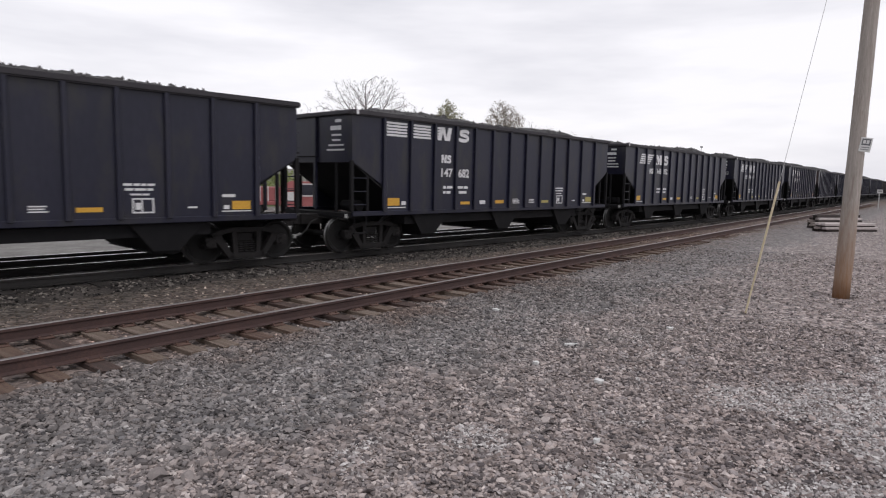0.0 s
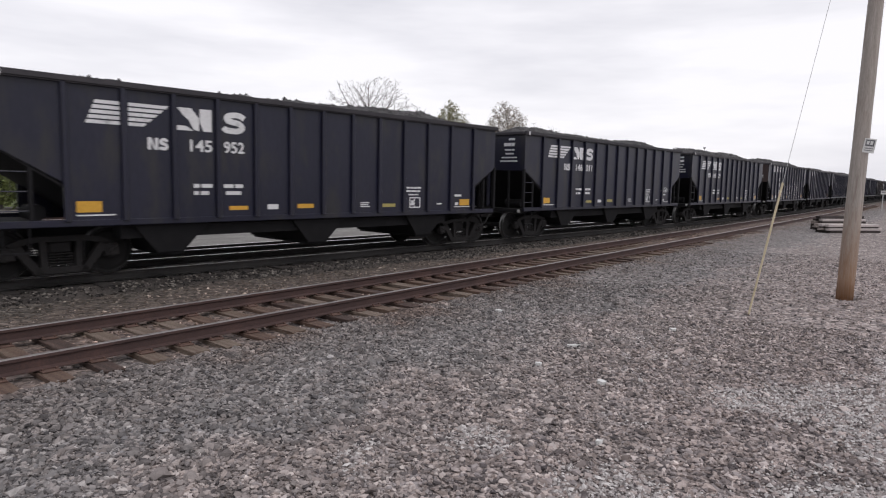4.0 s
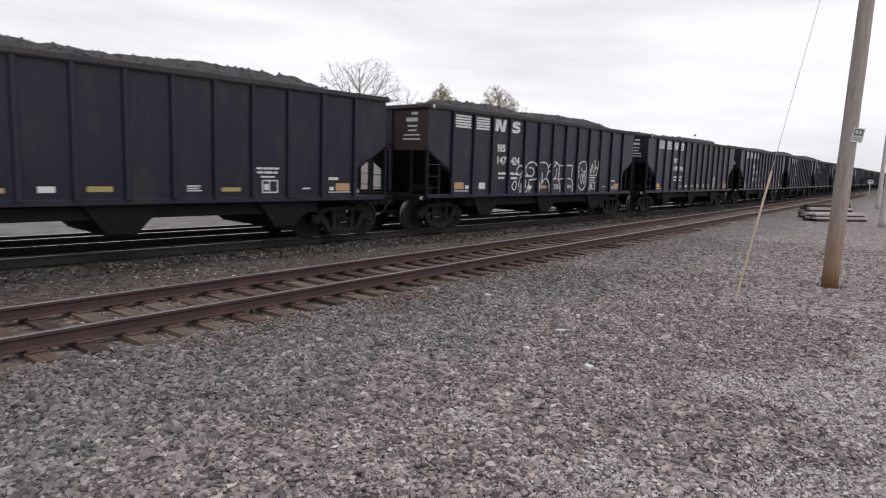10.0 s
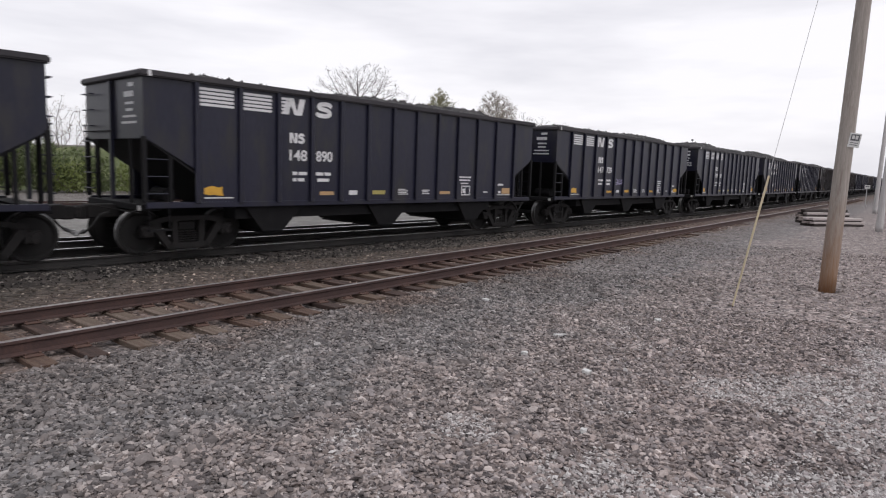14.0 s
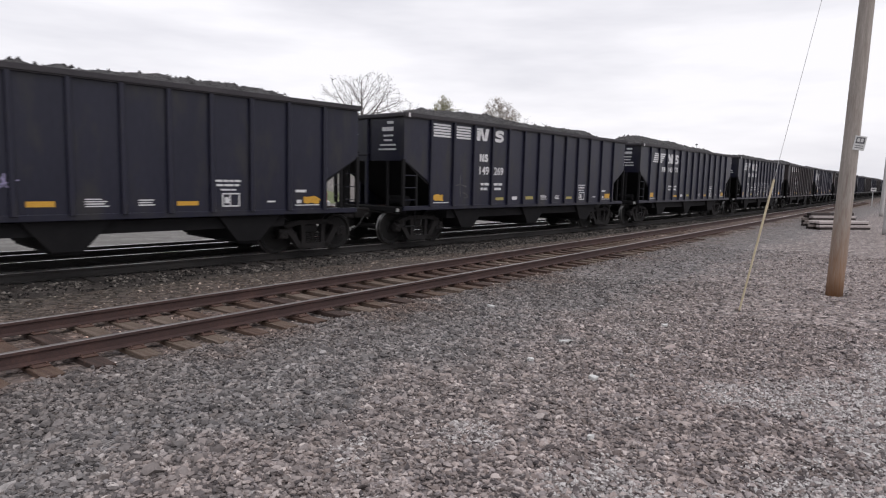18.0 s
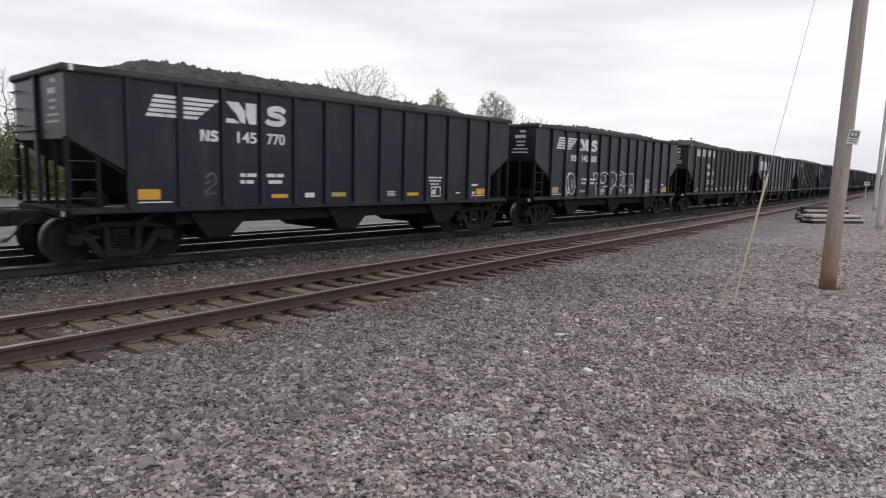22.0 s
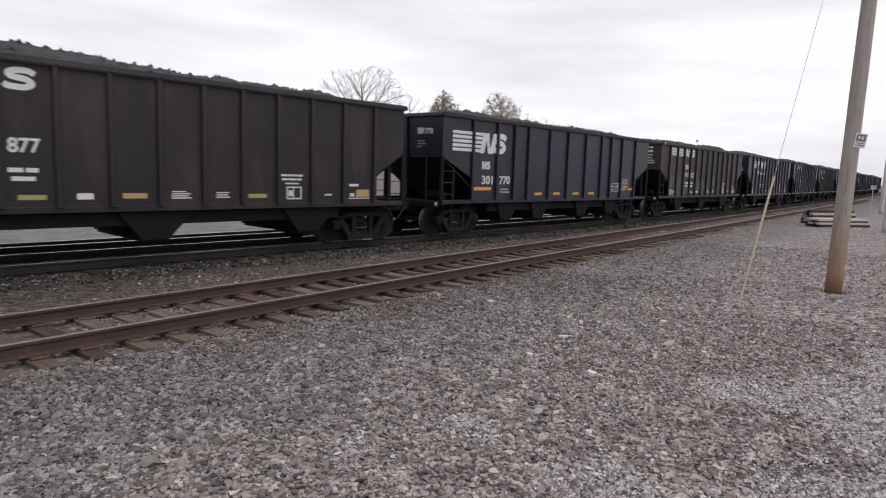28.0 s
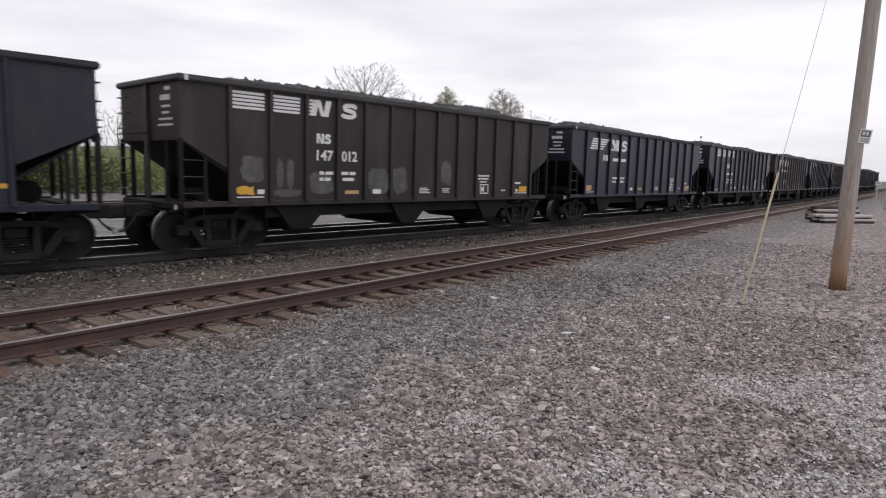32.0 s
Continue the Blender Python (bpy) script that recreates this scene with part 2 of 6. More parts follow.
def thin_leaf(m):
    """Lets half of the light through a leaf."""
    n, l = m.node_tree.nodes, m.node_tree.links
    b, out = n["Principled BSDF"], n["Material Output"]
    back = n.new("ShaderNodeBsdfTranslucent")
    l.new(b.inputs["Base Color"].links[0].from_socket, back.inputs["Color"])
    both = n.new("ShaderNodeMixShader")
    both.inputs["Fac"].default_value = 0.5
    l.new(b.outputs["BSDF"], both.inputs[1])
    l.new(back.outputs["BSDF"], both.inputs[2])
    l.new(both.outputs["Shader"], out.inputs["Surface"])


for leaf_kind in (leaf_spring, leaf_deep, leaf_bud, leaf_dull):
    thin_leaf(leaf_kind)


def blend_up(name, low, high, reach):
    """A copy of the high material that turns into the low one towards the foot, along an uneven line."""
    m = high.copy()
    m.name = name
    n, l = m.node_tree.nodes, m.node_tree.links
    b = n["Principled BSDF"]
    was = b.inputs["Base Color"].links[0].from_socket
    co = n.new("ShaderNodeTexCoord")
    sep = n.new("ShaderNodeSeparateXYZ")
    l.new(co.outputs["Object"], sep.inputs[0])
    streak = n.new("ShaderNodeTexNoise")
    mp = n.new("ShaderNodeMapping")
    mp.inputs["Scale"].default_value = (7, 7, 0.8)
    l.new(co.outputs["Object"], mp.inputs["Vector"])
    l.new(mp.outputs["Vector"], streak.inputs["Vector"])
    add = n.new("ShaderNodeMath")
    add.operation = "MULTIPLY_ADD"
    l.new(streak.outputs["Fac"], add.inputs[0])
    add.inputs[1].default_value = 1.6
    l.new(sep.outputs["Z"], add.inputs[2])
    rng = n.new("ShaderNodeMapRange")
    rng.inputs["From Min"].default_value, rng.inputs["From Max"].default_value = 0.7, reach
    l.new(add.outputs["Value"], rng.inputs["Value"])
    mx = n.new("ShaderNodeMix")
    mx.data_type = "RGBA"
    l.new(rng.outputs["Result"], mx.inputs["Factor"])
    mx.inputs["A"].default_value = (*low, 1)
    l.new(was, mx.inputs["B"])
    l.new(mx.outputs["Result"], b.inputs["Base Color"])
    return m


pole_wet = blend_up("pole_wet", (0.22, 0.11, 0.05), pole_wood, 2.9)


# ---- small builders ----
def bm_box(bm, x0, x1, y0, y1, z0, z1, bevel=0.0):
    v = [bm.verts.new(p) for p in ((x0, y0, z0), (x1, y0, z0), (x1, y1, z0), (x0, y1, z0), (x0, y0, z1), (x1, y0, z1), (x1, y1, z1), (x0, y1, z1))]
    f = [bm.faces.new([v[i] for i in q]) for q in ((0, 3, 2, 1), (4, 5, 6, 7), (0, 1, 5, 4), (1, 2, 6, 5), (2, 3, 7, 6), (3, 0, 4, 7))]
    if bevel:
        edges = {e for q in f for e in q.edges}
        bmesh.ops.bevel(bm, geom=list(edges), offset=bevel, segments=1, affect="EDGES")
    return v


def bm_prism(bm, outline, y0, y1):
    """An outline in x and z, pushed from y0 to y1."""
    a = [bm.verts.new((x, y0, z)) for x, z in outline]
    b = [bm.verts.new((x, y1, z)) for x, z in outline]
    bm.faces.new(a)
    bm.faces.new(b[::-1])
    for i in range(len(a)):
        j = (i + 1) % len(a)
        bm.faces.new((a[j], a[i], b[i], b[j]))


def bm_tube(bm, p, q, r0, r1=None, n=8):
    p, q = Vector(p), Vector(q)
    r1 = r0 if r1 is None else r1
    turn = (q - p).to_track_quat("Z", "Y")
    rings = []
    for c, r in ((p, r0), (q, r1)):
        rings.append([bm.verts.new(c + turn @ Vector((r * math.cos(2 * math.pi * i / n), r * math.sin(2 * math.pi * i / n), 0))) for i in range(n)])
    for i in range(n):
        bm.faces.new((rings[0][i], rings[0][(i + 1) % n], rings[1][(i + 1) % n], rings[1][i]))
    bm.faces.new(rings[0][::-1])
    bm.faces.new(rings[1])


def bm_lathe(bm, profile, n=28):
    """Rings of (radius, y) about the y axis."""
    rings = [[bm.verts.new((r * math.cos(2 * math.pi * i / n), y, r * math.sin(2 * math.pi * i / n))) for i in range(n)] for r, y in profile]
    for a, b in zip(rings, rings[1:]):
        for i in range(n):
            bm.faces.new((a[i], a[(i + 1) % n], b[(i + 1) % n], b[i]))
    bm.faces.new(rings[0])
    bm.faces.new(rings[-1][::-1])


def mesh_of(name, bm, *mats):
    bmesh.ops.recalc_face_normals(bm, faces=bm.faces)
    me = bpy.data.meshes.new(name)
    bm.to_mesh(me)
    bm.free()
    for m in mats:
        me.materials.append(m)
    return me


def part(name, bm, mat, parent, label=""):
    """One mesh object under a thing or a part, from a bmesh or a mesh that is shared."""
    me = bm if isinstance(bm, bpy.types.Mesh) else mesh_of(name, bm, mat)
    ob = new(name, me)
    ob.parent = parent
    if label:
        ob["label"] = label
    return ob


def box_part(name, size, mat, parent, label="", bevel=0.0):
    bm = bmesh.new()
    bm_box(bm, *size, bevel)
    return part(name, bm, mat, parent, label)


def smooth(me):
    me.polygons.foreach_set("use_smooth", [True] * len(me.polygons))


# ---- the lines of the tracks ----
def lay(x, y, heading, bend, lo, hi, first, last):
    """A line on the plan: its points and headings every quarter metre; it bends between lo and hi alone."""
    s = np.arange(first, last + 0.25, 0.25)
    a = heading + bend * np.clip(s, lo, hi)
    px = np.concatenate(([0], np.cumsum(np.sin((a[1:] + a[:-1]) / 2)) * 0.25))
    py = np.concatenate(([0], np.cumsum(np.cos((a[1:] + a[:-1]) / 2)) * 0.25))
    i = int(round(-first / 0.25))
    return s, px - px[i] + x, py - py[i] + y, a


MAIN = lay(-8.264, 12.0, 0.76925, -0.00153, -20, 65, -250, 380)
SIDING = lay(-0.939, 12.0, 0.68266, -0.00020, -20, 105, -60, 170)


def spot(line, s, off=0.0):
    """The point at s along a line and off to its right, with the heading there."""
    x, y, a = (np.interp(s, line[0], c) for c in line[1:])
    return x + off * math.cos(a), y - off * math.sin(a), a


def on_line(line, s, off=0.0, z=0.0):
    """A pose whose x axis runs along the line."""
    x, y, a = spot(line, s, off)
    return pose(x, y, z, 0, 0, 90 - math.degrees(a))


# ---- ground ----
def gravel_material(name, island, gap_shade=0.0, speckled=False, coarse=False):
    """Crushed grey ballast along the siding, browner pit gravel and pale fines towards the yard, dark soil between the tracks."""
    m = bpy.data.materials.new(name)
    m.use_nodes = True
    n, l = m.node_tree.nodes, m.node_tree.links
    b = n["Principled BSDF"]
    b.inputs["Roughness"].default_value = 0.92
    b.inputs["Specular IOR Level"].default_value = 0.25
    geo = n.new("ShaderNodeNewGeometry")
    dot = n.new("ShaderNodeVectorMath")
    dot.operation = "DOT_PRODUCT"
    dot.inputs[1].default_value = (0.776, -0.631, 0)
    l.new(geo.outputs["Position"], dot.inputs[0])
    drift = n.new("ShaderNodeTexNoise")
    drift.inputs["Scale"].default_value, drift.inputs["Detail"].default_value = 0.55, 4
    l.new(geo.outputs["Position"], drift.inputs["Vector"])
    off = n.new("ShaderNodeMath")
    off.operation = "MULTIPLY_ADD"
    l.new(drift.outputs["Fac"], off.inputs[0])
    off.inputs[1].default_value = 3.4
    l.new(dot.outputs["Value"], off.inputs[2])
    patch = n.new("ShaderNodeTexNoise")
    patch.inputs["Scale"].default_value, patch.inputs["Detail"].default_value = 2.3, 5
    l.new(geo.outputs["Position"], patch.inputs["Vector"])
    off2 = n.new("ShaderNodeMath")
    off2.operation = "MULTIPLY_ADD"
    l.new(patch.outputs["Fac"], off2.inputs[0])
    off2.inputs[1].default_value = 3.3
    l.new(off.outputs["Value"], off2.inputs[2])
    unit = n.new("ShaderNodeMapRange")
    unit.inputs["From Min"].default_value, unit.inputs["From Max"].default_value = -14.75, 5.1
    l.new(off2.outputs["Value"], unit.inputs["Value"])
    ramp = n.new("ShaderNodeValToRGB")
    cr = ramp.color_ramp
    stops = [(0.10, (0.17, 0.16, 0.15)), (0.30, (0.085, 0.075, 0.065)), (0.43, (0.142, 0.116, 0.101)), (0.465, (0.158, 0.121, 0.105)), (0.535, (0.160, 0.131, 0.118)),
             (0.575, (0.172, 0.157, 0.151)), (0.66, (0.204, 0.194, 0.191)), (0.715, (0.257, 0.229, 0.219)), (0.86, (0.268, 0.234, 0.224)), (0.93, (0.268, 0.240, 0.233)), (1.0, (0.33, 0.308, 0.302))]
    for i, (p, c) in enumerate(stops):
        e = cr.elements[i] if i < 2 else cr.elements.new(p)
        e.position, e.color = p, (*c, 1)
    l.new(unit.outputs["Result"], ramp.inputs["Fac"])
    # stone by stone brightness
    if island:
        rnd = geo.outputs["Random Per Island"]
    else:
        vor = n.new("ShaderNodeTexVoronoi")
        vor.inputs["Scale"].default_value = 17.0
        l.new(geo.outputs["Position"], vor.inputs["Vector"])
        sep = n.new("ShaderNodeSeparateColor")
        l.new(vor.outputs["Color"], sep.inputs["Color"])
        rnd = sep.outputs["Red"]
        edge = n.new("ShaderNodeBump")
        edge.inputs["Strength"].default_value, edge.inputs["Distance"].default_value = 0.9, 0.03
        inv = n.new("ShaderNodeMath")
        inv.operation = "SUBTRACT"
        inv.inputs[0].default_value = 1.0
        l.new(vor.outputs["Distance"], inv.inputs[1])
        l.new(inv.outputs["Value"], edge.inputs["Height"])
        l.new(edge.outputs["Normal"], b.inputs["Normal"])
    tone = n.new("ShaderNodeValToRGB")
    tr = tone.color_ramp
    tones = [(0.0, 0.27, 0.27, 0.29), (0.2, 0.55, 0.54, 0.55), (0.4, 0.80, 0.75, 0.72), (0.6, 0.93, 0.95, 0.99), (0.8, 1.28, 1.22, 1.18), (0.95, 1.5, 1.5, 1.5), (1.0, 1.95, 1.95, 1.92)]
    if speckled:
        tones = [(0.0, 0.45, 0.44, 0.44), (0.5, 0.85, 0.82, 0.78), (0.80, 1.2, 1.12, 1.05), (0.90, 2.6, 2.5, 2.4), (1.0, 4.6, 4.6, 4.5)]
    if coarse:
        tones = [(0.0, 0.42, 0.42, 0.43), (0.3, 0.70, 0.69, 0.69), (0.6, 0.92, 0.92, 0.92), (0.85, 1.16, 1.11, 1.09), (0.97, 1.4, 1.38, 1.36), (1.0, 1.65, 1.65, 1.63)]
    for i, (p, *c) in enumerate(tones):
        e = tr.elements[i] if i < 2 else tr.elements.new(p)
        e.position, e.color = p, (*c, 1)
    l.new(rnd, tone.inputs["Fac"])
    mul = n.new("ShaderNodeMix")
    mul.data_type, mul.blend_type = "RGBA", "MULTIPLY"
    mul.inputs["Factor"].default_value = 1.0
    l.new(ramp.outputs["Color"], mul.inputs["A"])
    l.new(tone.outputs["Color"], mul.inputs["B"])
    grain = n.new("ShaderNodeTexNoise")
    grain.inputs["Scale"].default_value, grain.inputs["Detail"].default_value = 90, 3
    l.new(geo.outputs["Position"], grain.inputs["Vector"])
    gr = n.new("ShaderNodeMapRange")
    # darkens the colour itself, as painted shade for the gaps between stones
    gr.inputs["To Min"].default_value, gr.inputs["To Max"].default_value = 0.75 - gap_shade, 1.25 - gap_shade
    l.new(grain.outputs["Fac"], gr.inputs["Value"])
    clump = n.new("ShaderNodeTexNoise")
    clump.inputs["Scale"].default_value, clump.inputs["Detail"].default_value, clump.inputs["Roughness"].default_value = 4.5, 4, 0.65
    l.new(geo.outputs["Position"], clump.inputs["Vector"])
    cl = n.new("ShaderNodeMapRange")
    cl.inputs["From Min"].default_value, cl.inputs["From Max"].default_value = 0.3, 0.7
    cl.inputs["To Min"].default_value, cl.inputs["To Max"].default_value = 0.66, 1.36
    l.new(clump.outputs["Fac"], cl.inputs["Value"])
    both = n.new("ShaderNodeMath")
    both.operation = "MULTIPLY"
    l.new(gr.outputs["Result"], both.inputs[0])
    l.new(cl.outputs["Result"], both.inputs[1])
    out = n.new("ShaderNodeVectorMath")
    out.operation = "SCALE"
    l.new(mul.outputs["Result"], out.inputs[0])
    l.new(both.outputs["Value"], out.inputs["Scale"])
    l.new(out.outputs["Vector"], b.inputs["Base Color"])
    return m


ground_gravel = gravel_material("ground_gravel", False, 0.02)
loose_gravel = gravel_material("loose_gravel", True)
coarse_gravel = gravel_material("coarse_gravel", True, coarse=True)
speckled_gravel = gravel_material("speckled_gravel", True, speckled=True)
dark_ballast = material("dark_ballast", [(0.016, 0.014, 0.013), (0.042, 0.035, 0.031), (0.10, 0.086, 0.076)], 1.5, 26, 0.92, 0.05, bump=1.0, bump_dist=0.04, coords="World")
pale_ballast = material("pale_ballast", [(0.10, 0.097, 0.090), (0.165, 0.160, 0.150), (0.26, 0.253, 0.24)], 1.5, 16, 0.92, 0.05, bump=1.0, bump_dist=0.04, coords="World")
GROUND_Z = -0.27


def ground_z(x, y):
    off = abs((x + 0.939) * 0.776 - (y - 12) * 0.631)
    bank = (0.045 + 0.045 * min(1, max(0, (y - 15) / 12))) * min(1, max(0, (2.6 - off) / 1.2)) * min(1, max(0.35 + 0.55 * min(1, max(0, (y - 15) / 12)), (off - 0.9) / 0.5)) if y < 90 else 0
    return GROUND_Z + bank + 0.035 * (noise.noise((x * 0.35, y * 0.35, 0)) + 0.5 * noise.noise((x * 1.3, y * 1.3, 3))) * (1 if abs(x) < 60 and -20 < y < 90 else 0)


def make_ground():
    xs = np.concatenate((-np.geomspace(3000, 34, 14), np.arange(-32, 44.1, 0.5), np.geomspace(47, 3000, 14)))
    ys = np.concatenate((-np.geomspace(3000, 12, 12), np.arange(-10, 60.1, 0.5), np.geomspace(63, 4000, 14)))
    verts = [(x, y, ground_z(x, y)) for y in ys for x in xs]
    w = len(xs)
    faces = [(j * w + i, j * w + i + 1, (j + 1) * w + i + 1, (j + 1) * w + i) for j in range(len(ys) - 1) for i in range(w - 1)]
    me = bpy.data.meshes.new("ground")
    me.from_pydata(verts, [], faces)
    me.materials.append(ground_gravel)
    smooth(me)
    tagged(new("ground", me), "wide gravel yard ground of grey and brown stones", "ground", kind="structure")


make_ground()


def bed(name, line, first, last, off, top, half, mat, label):
    """A low bank of ballast along a line, with sloping shoulders and an uneven top."""
    s = np.concatenate((np.arange(first, -22, 4.0), np.arange(-22, 60, 0.4), np.arange(60, last + 0.1, 4.0)))
    across = [(-half - 0.35, GROUND_Z - 0.05), (-half, top - 0.02), (-half * 0.5, top), (0, top - 0.01), (half * 0.5, top), (half, top - 0.02), (half + 0.35, GROUND_Z - 0.05)]
    verts, faces = [], []
    for i, q in enumerate(s):
        for j, (o, z) in enumerate(across):
            x, y, _ = spot(line, q, off + o)
            verts.append((x, y, z + 0.02 * noise.noise((x * 2.1, y * 2.1, 7))))
    k = len(across)
    for i in range(len(s) - 1):
        for j in range(k - 1):
            faces.append((i * k + j, i * k + j + 1, (i + 1) * k + j + 1, (i + 1) * k + j))
    me = bpy.data.meshes.new(name)
    me.from_pydata(verts, [], faces)
    me.materials.append(mat)
    smooth(me)
    return tagged(new(name, me), label, "ballast", kind="structure")


bed("ballast_bed", MAIN, -240, 370, 0.0, -0.215, 1.75, dark_ballast, "dark ballast bed under the loaded main track")
bed("ballast_bed", MAIN, -120, 200, -8.7, -0.21, 4.6, pale_ballast, "pale grey ballast of the empty tracks behind the train")

# ---- tracks ----
RAIL = [(-0.07, -0.17), (0.07, -0.17), (0.07, -0.158), (0.014, -0.14), (0.011, -0.052), (0.036, -0.04), (0.036, -0.006), (0.026, 0.0),
        (-0.026, 0.0), (-0.036, -0.006), (-0.036, -0.04), (-0.011, -0.052), (-0.014, -0.14), (-0.07, -0.158)]


def rail_mesh(line, off, first, last, drop, side, head):
    s = np.concatenate((np.arange(first, -22, 6.0), np.arange(-22, 110, 1.0), np.arange(110, last + 0.1, 6.0)))
    s = s[(s >= first) & (s <= last)]
    verts, faces, mats = [], [], []
    k = len(RAIL)
    for q in s:
        for o, z in RAIL:
            x, y, _ = spot(line, q, off + o)
            verts.append((x, y, z + drop))
    for i in range(len(s) - 1):
        for j in range(k):
            faces.append((i * k + j, (i + 1) * k + j, (i + 1) * k + (j + 1) % k, i * k + (j + 1) % k))
            mats.append(1 if j in (6, 7, 8) else 0)
    faces += [tuple(range(k)), tuple(range((len(s) - 1) * k, len(s) * k))[::-1]]
    mats += [0, 0]
    me = bpy.data.meshes.new("rail")
    me.from_pydata(verts, [], faces)
    me.materials.append(side)
    me.materials.append(head)
    me.polygons.foreach_set("material_index", mats)
    return me


def tie_mesh(name, mat, seed):
    r = random.Random(seed)
    bm = bmesh.new()
    h = 1.30 + r.uniform(-0.05, 0.04)
    v = bm_box(bm, -0.112, 0.112, -h, h, -0.15, 0.0, 0.008)
    for q in bm.verts:
        q.co += Vector((r.uniform(-0.006, 0.006), r.uniform(-0.012, 0.012), r.uniform(-0.006, 0.004)))
    return mesh_of(name, bm, mat)


def track(name, line, off, first, last, drop, side, head, wood, label, near=None):
    t = tagged(new(name), label, "railway track", kind="structure")
    for o, top in ((0.7525, rail_dull if name == "main_track" else head), (-0.7525, head)):
        part("rail", rail_mesh(line, off + o, first, last, drop, side, top), None, t, "worn steel rail")
    kinds = [tie_mesh("tie", wood, 5 + i) for i in range(7)]
    lo, hi = near or (0, -1)
    r = random.Random(len(name) + int(last))
    verts, faces = [], []
    plate = bmesh.new()
    bm_box(plate, -0.09, 0.09, -0.16, 0.16, 0.001, 0.018, 0.004)
    for a, b in ((-0.07, -0.1), (0.07, -0.1), (-0.07, 0.1), (0.07, 0.1)):
        bm_box(plate, a - 0.012, a + 0.012, b - 0.014, b + 0.014, 0.016, 0.04)
    plate = mesh_of("tie_plate", plate, plate_rust)
    n = int((last - first) / 0.5)
    for i in range(n):
        s = first + 0.35 + i * 0.5 + r.uniform(-0.03, 0.03)
        m = on_line(line, s, off + r.uniform(-0.05, 0.05), drop - 0.188 - r.uniform(0, 0.012)) @ pose(0, 0, 0, r.uniform(-0.6, 0.6), r.uniform(-0.8, 0.8), r.uniform(-2.2, 2.2))
        me = r.choice(kinds)
        if lo <= s <= hi:
            ob = part("tie", me, None, t)
            ob.matrix_local = m
            if wood == tie_wood and s < lo + 34:
                for o in (0.7525, -0.7525):
                    p = part("tie_plate", plate, None, ob)
                    p.matrix_local = pose(0, o, 0)
        else:
            base = len(verts)
            verts += [tuple(m @ q.co) for q in me.vertices]
            faces += [tuple(base + k for k in p.vertices) for p in me.polygons]
    if verts:
        me = bpy.data.meshes.new("far_ties")
        me.from_pydata(verts, [], faces)
        me.materials.append(wood)
        tagged(part("far_ties", me, None, t), "rows of weathered wooden ties", kind="stuff")
    return t


# ---- hopper cars; x runs back along the train, the yard side is -y, z 0 is the rail top ----
HALF, FRONT, SIDE = 6.65, 6.606, 1.487
TOP, SILL, KNEE, CUT = 3.675, 1.07, 2.385, 1.76
PANEL = [s - FRONT for s in (1.03, 2.03, 2.99, 3.92, 4.81, 5.71, 6.62, 7.53, 8.42, 9.31, 10.24, 11.20, 12.20)]
WIDE_PANEL = [s * 0.9845 - 6.916 for s in (1.26, 2.53, 3.5, 4.34, 5.71, 7.0, 8.35, 9.65, 10.5, 11.5, 12.8)]
LONG_HALF = 7.065


def wheel_mesh():
    bm = bmesh.new()
    bm_lathe(bm, [(0.09, -0.05), (0.12, -0.06), (0.15, -0.03), (0.36, -0.02), (0.40, -0.065), (0.452, -0.065), (0.457, -0.055), (0.457, 0.03), (0.487, 0.045), (0.487, 0.07),
                  (0.40, 0.07), (0.36, 0.03), (0.14, 0.04), (0.09, 0.06)], 36)
    me = mesh_of("wheel", bm, wheel_steel, tread_steel)
    for p in me.polygons:
        r = math.hypot(p.center.x, p.center.z)
        p.material_index = 1 if r > 0.425 and -0.07 < p.center.y < 0.04 else 0
    return me


def frame_mesh():
    """A cast side frame: a bowed truss with two windows, between the bearing boxes."""
    bm = bmesh.new()
    y0, y1 = -0.075, 0.075
    bm_prism(bm, [(-0.87, 0.66), (-0.70, 0.74), (-0.40, 0.79), (0.40, 0.79), (0.70, 0.74), (0.87, 0.66), (0.80, 0.60), (0.42, 0.69), (-0.42, 0.69), (-0.80, 0.60)], y0, y1)
    for s in (-1, 1):
        bm_prism(bm, [(s * 0.86, 0.65), (s * 0.66, 0.66), (s * 0.36, 0.20), (s * 0.30, 0.10), (s * 0.46, 0.12)], y0, y1)
        bm_prism(bm, [(s * 0.36, 0.70), (s * 0.25, 0.70), (s * 0.22, 0.20), (s * 0.34, 0.20)], y0 * 0.9, y1 * 0.9)
        bm_box(bm, s * 0.87 - 0.13, s * 0.87 + 0.13, y0 - 0.01, y1, 0.36, 0.60, 0.02)
    bm_prism(bm, [(-0.46, 0.10), (0.46, 0.10), (0.40, 0.22), (-0.40, 0.22)], y0, y1)
    return mesh_of("side_frame", bm, truck_iron)


def spring_mesh():
    bm = bmesh.new()
    for x in (-0.14, 0.0, 0.14):
        for k in range(5):
            z = 0.235 + 0.05 * k
            bm_lathe_ring(bm, x, z)
    return mesh_of("spring_nest", bm, truck_iron)


def bm_lathe_ring(bm, x, z):
    bm_box(bm, x - 0.062, x + 0.062, -0.06, 0.06, z, z + 0.03, 0.012)


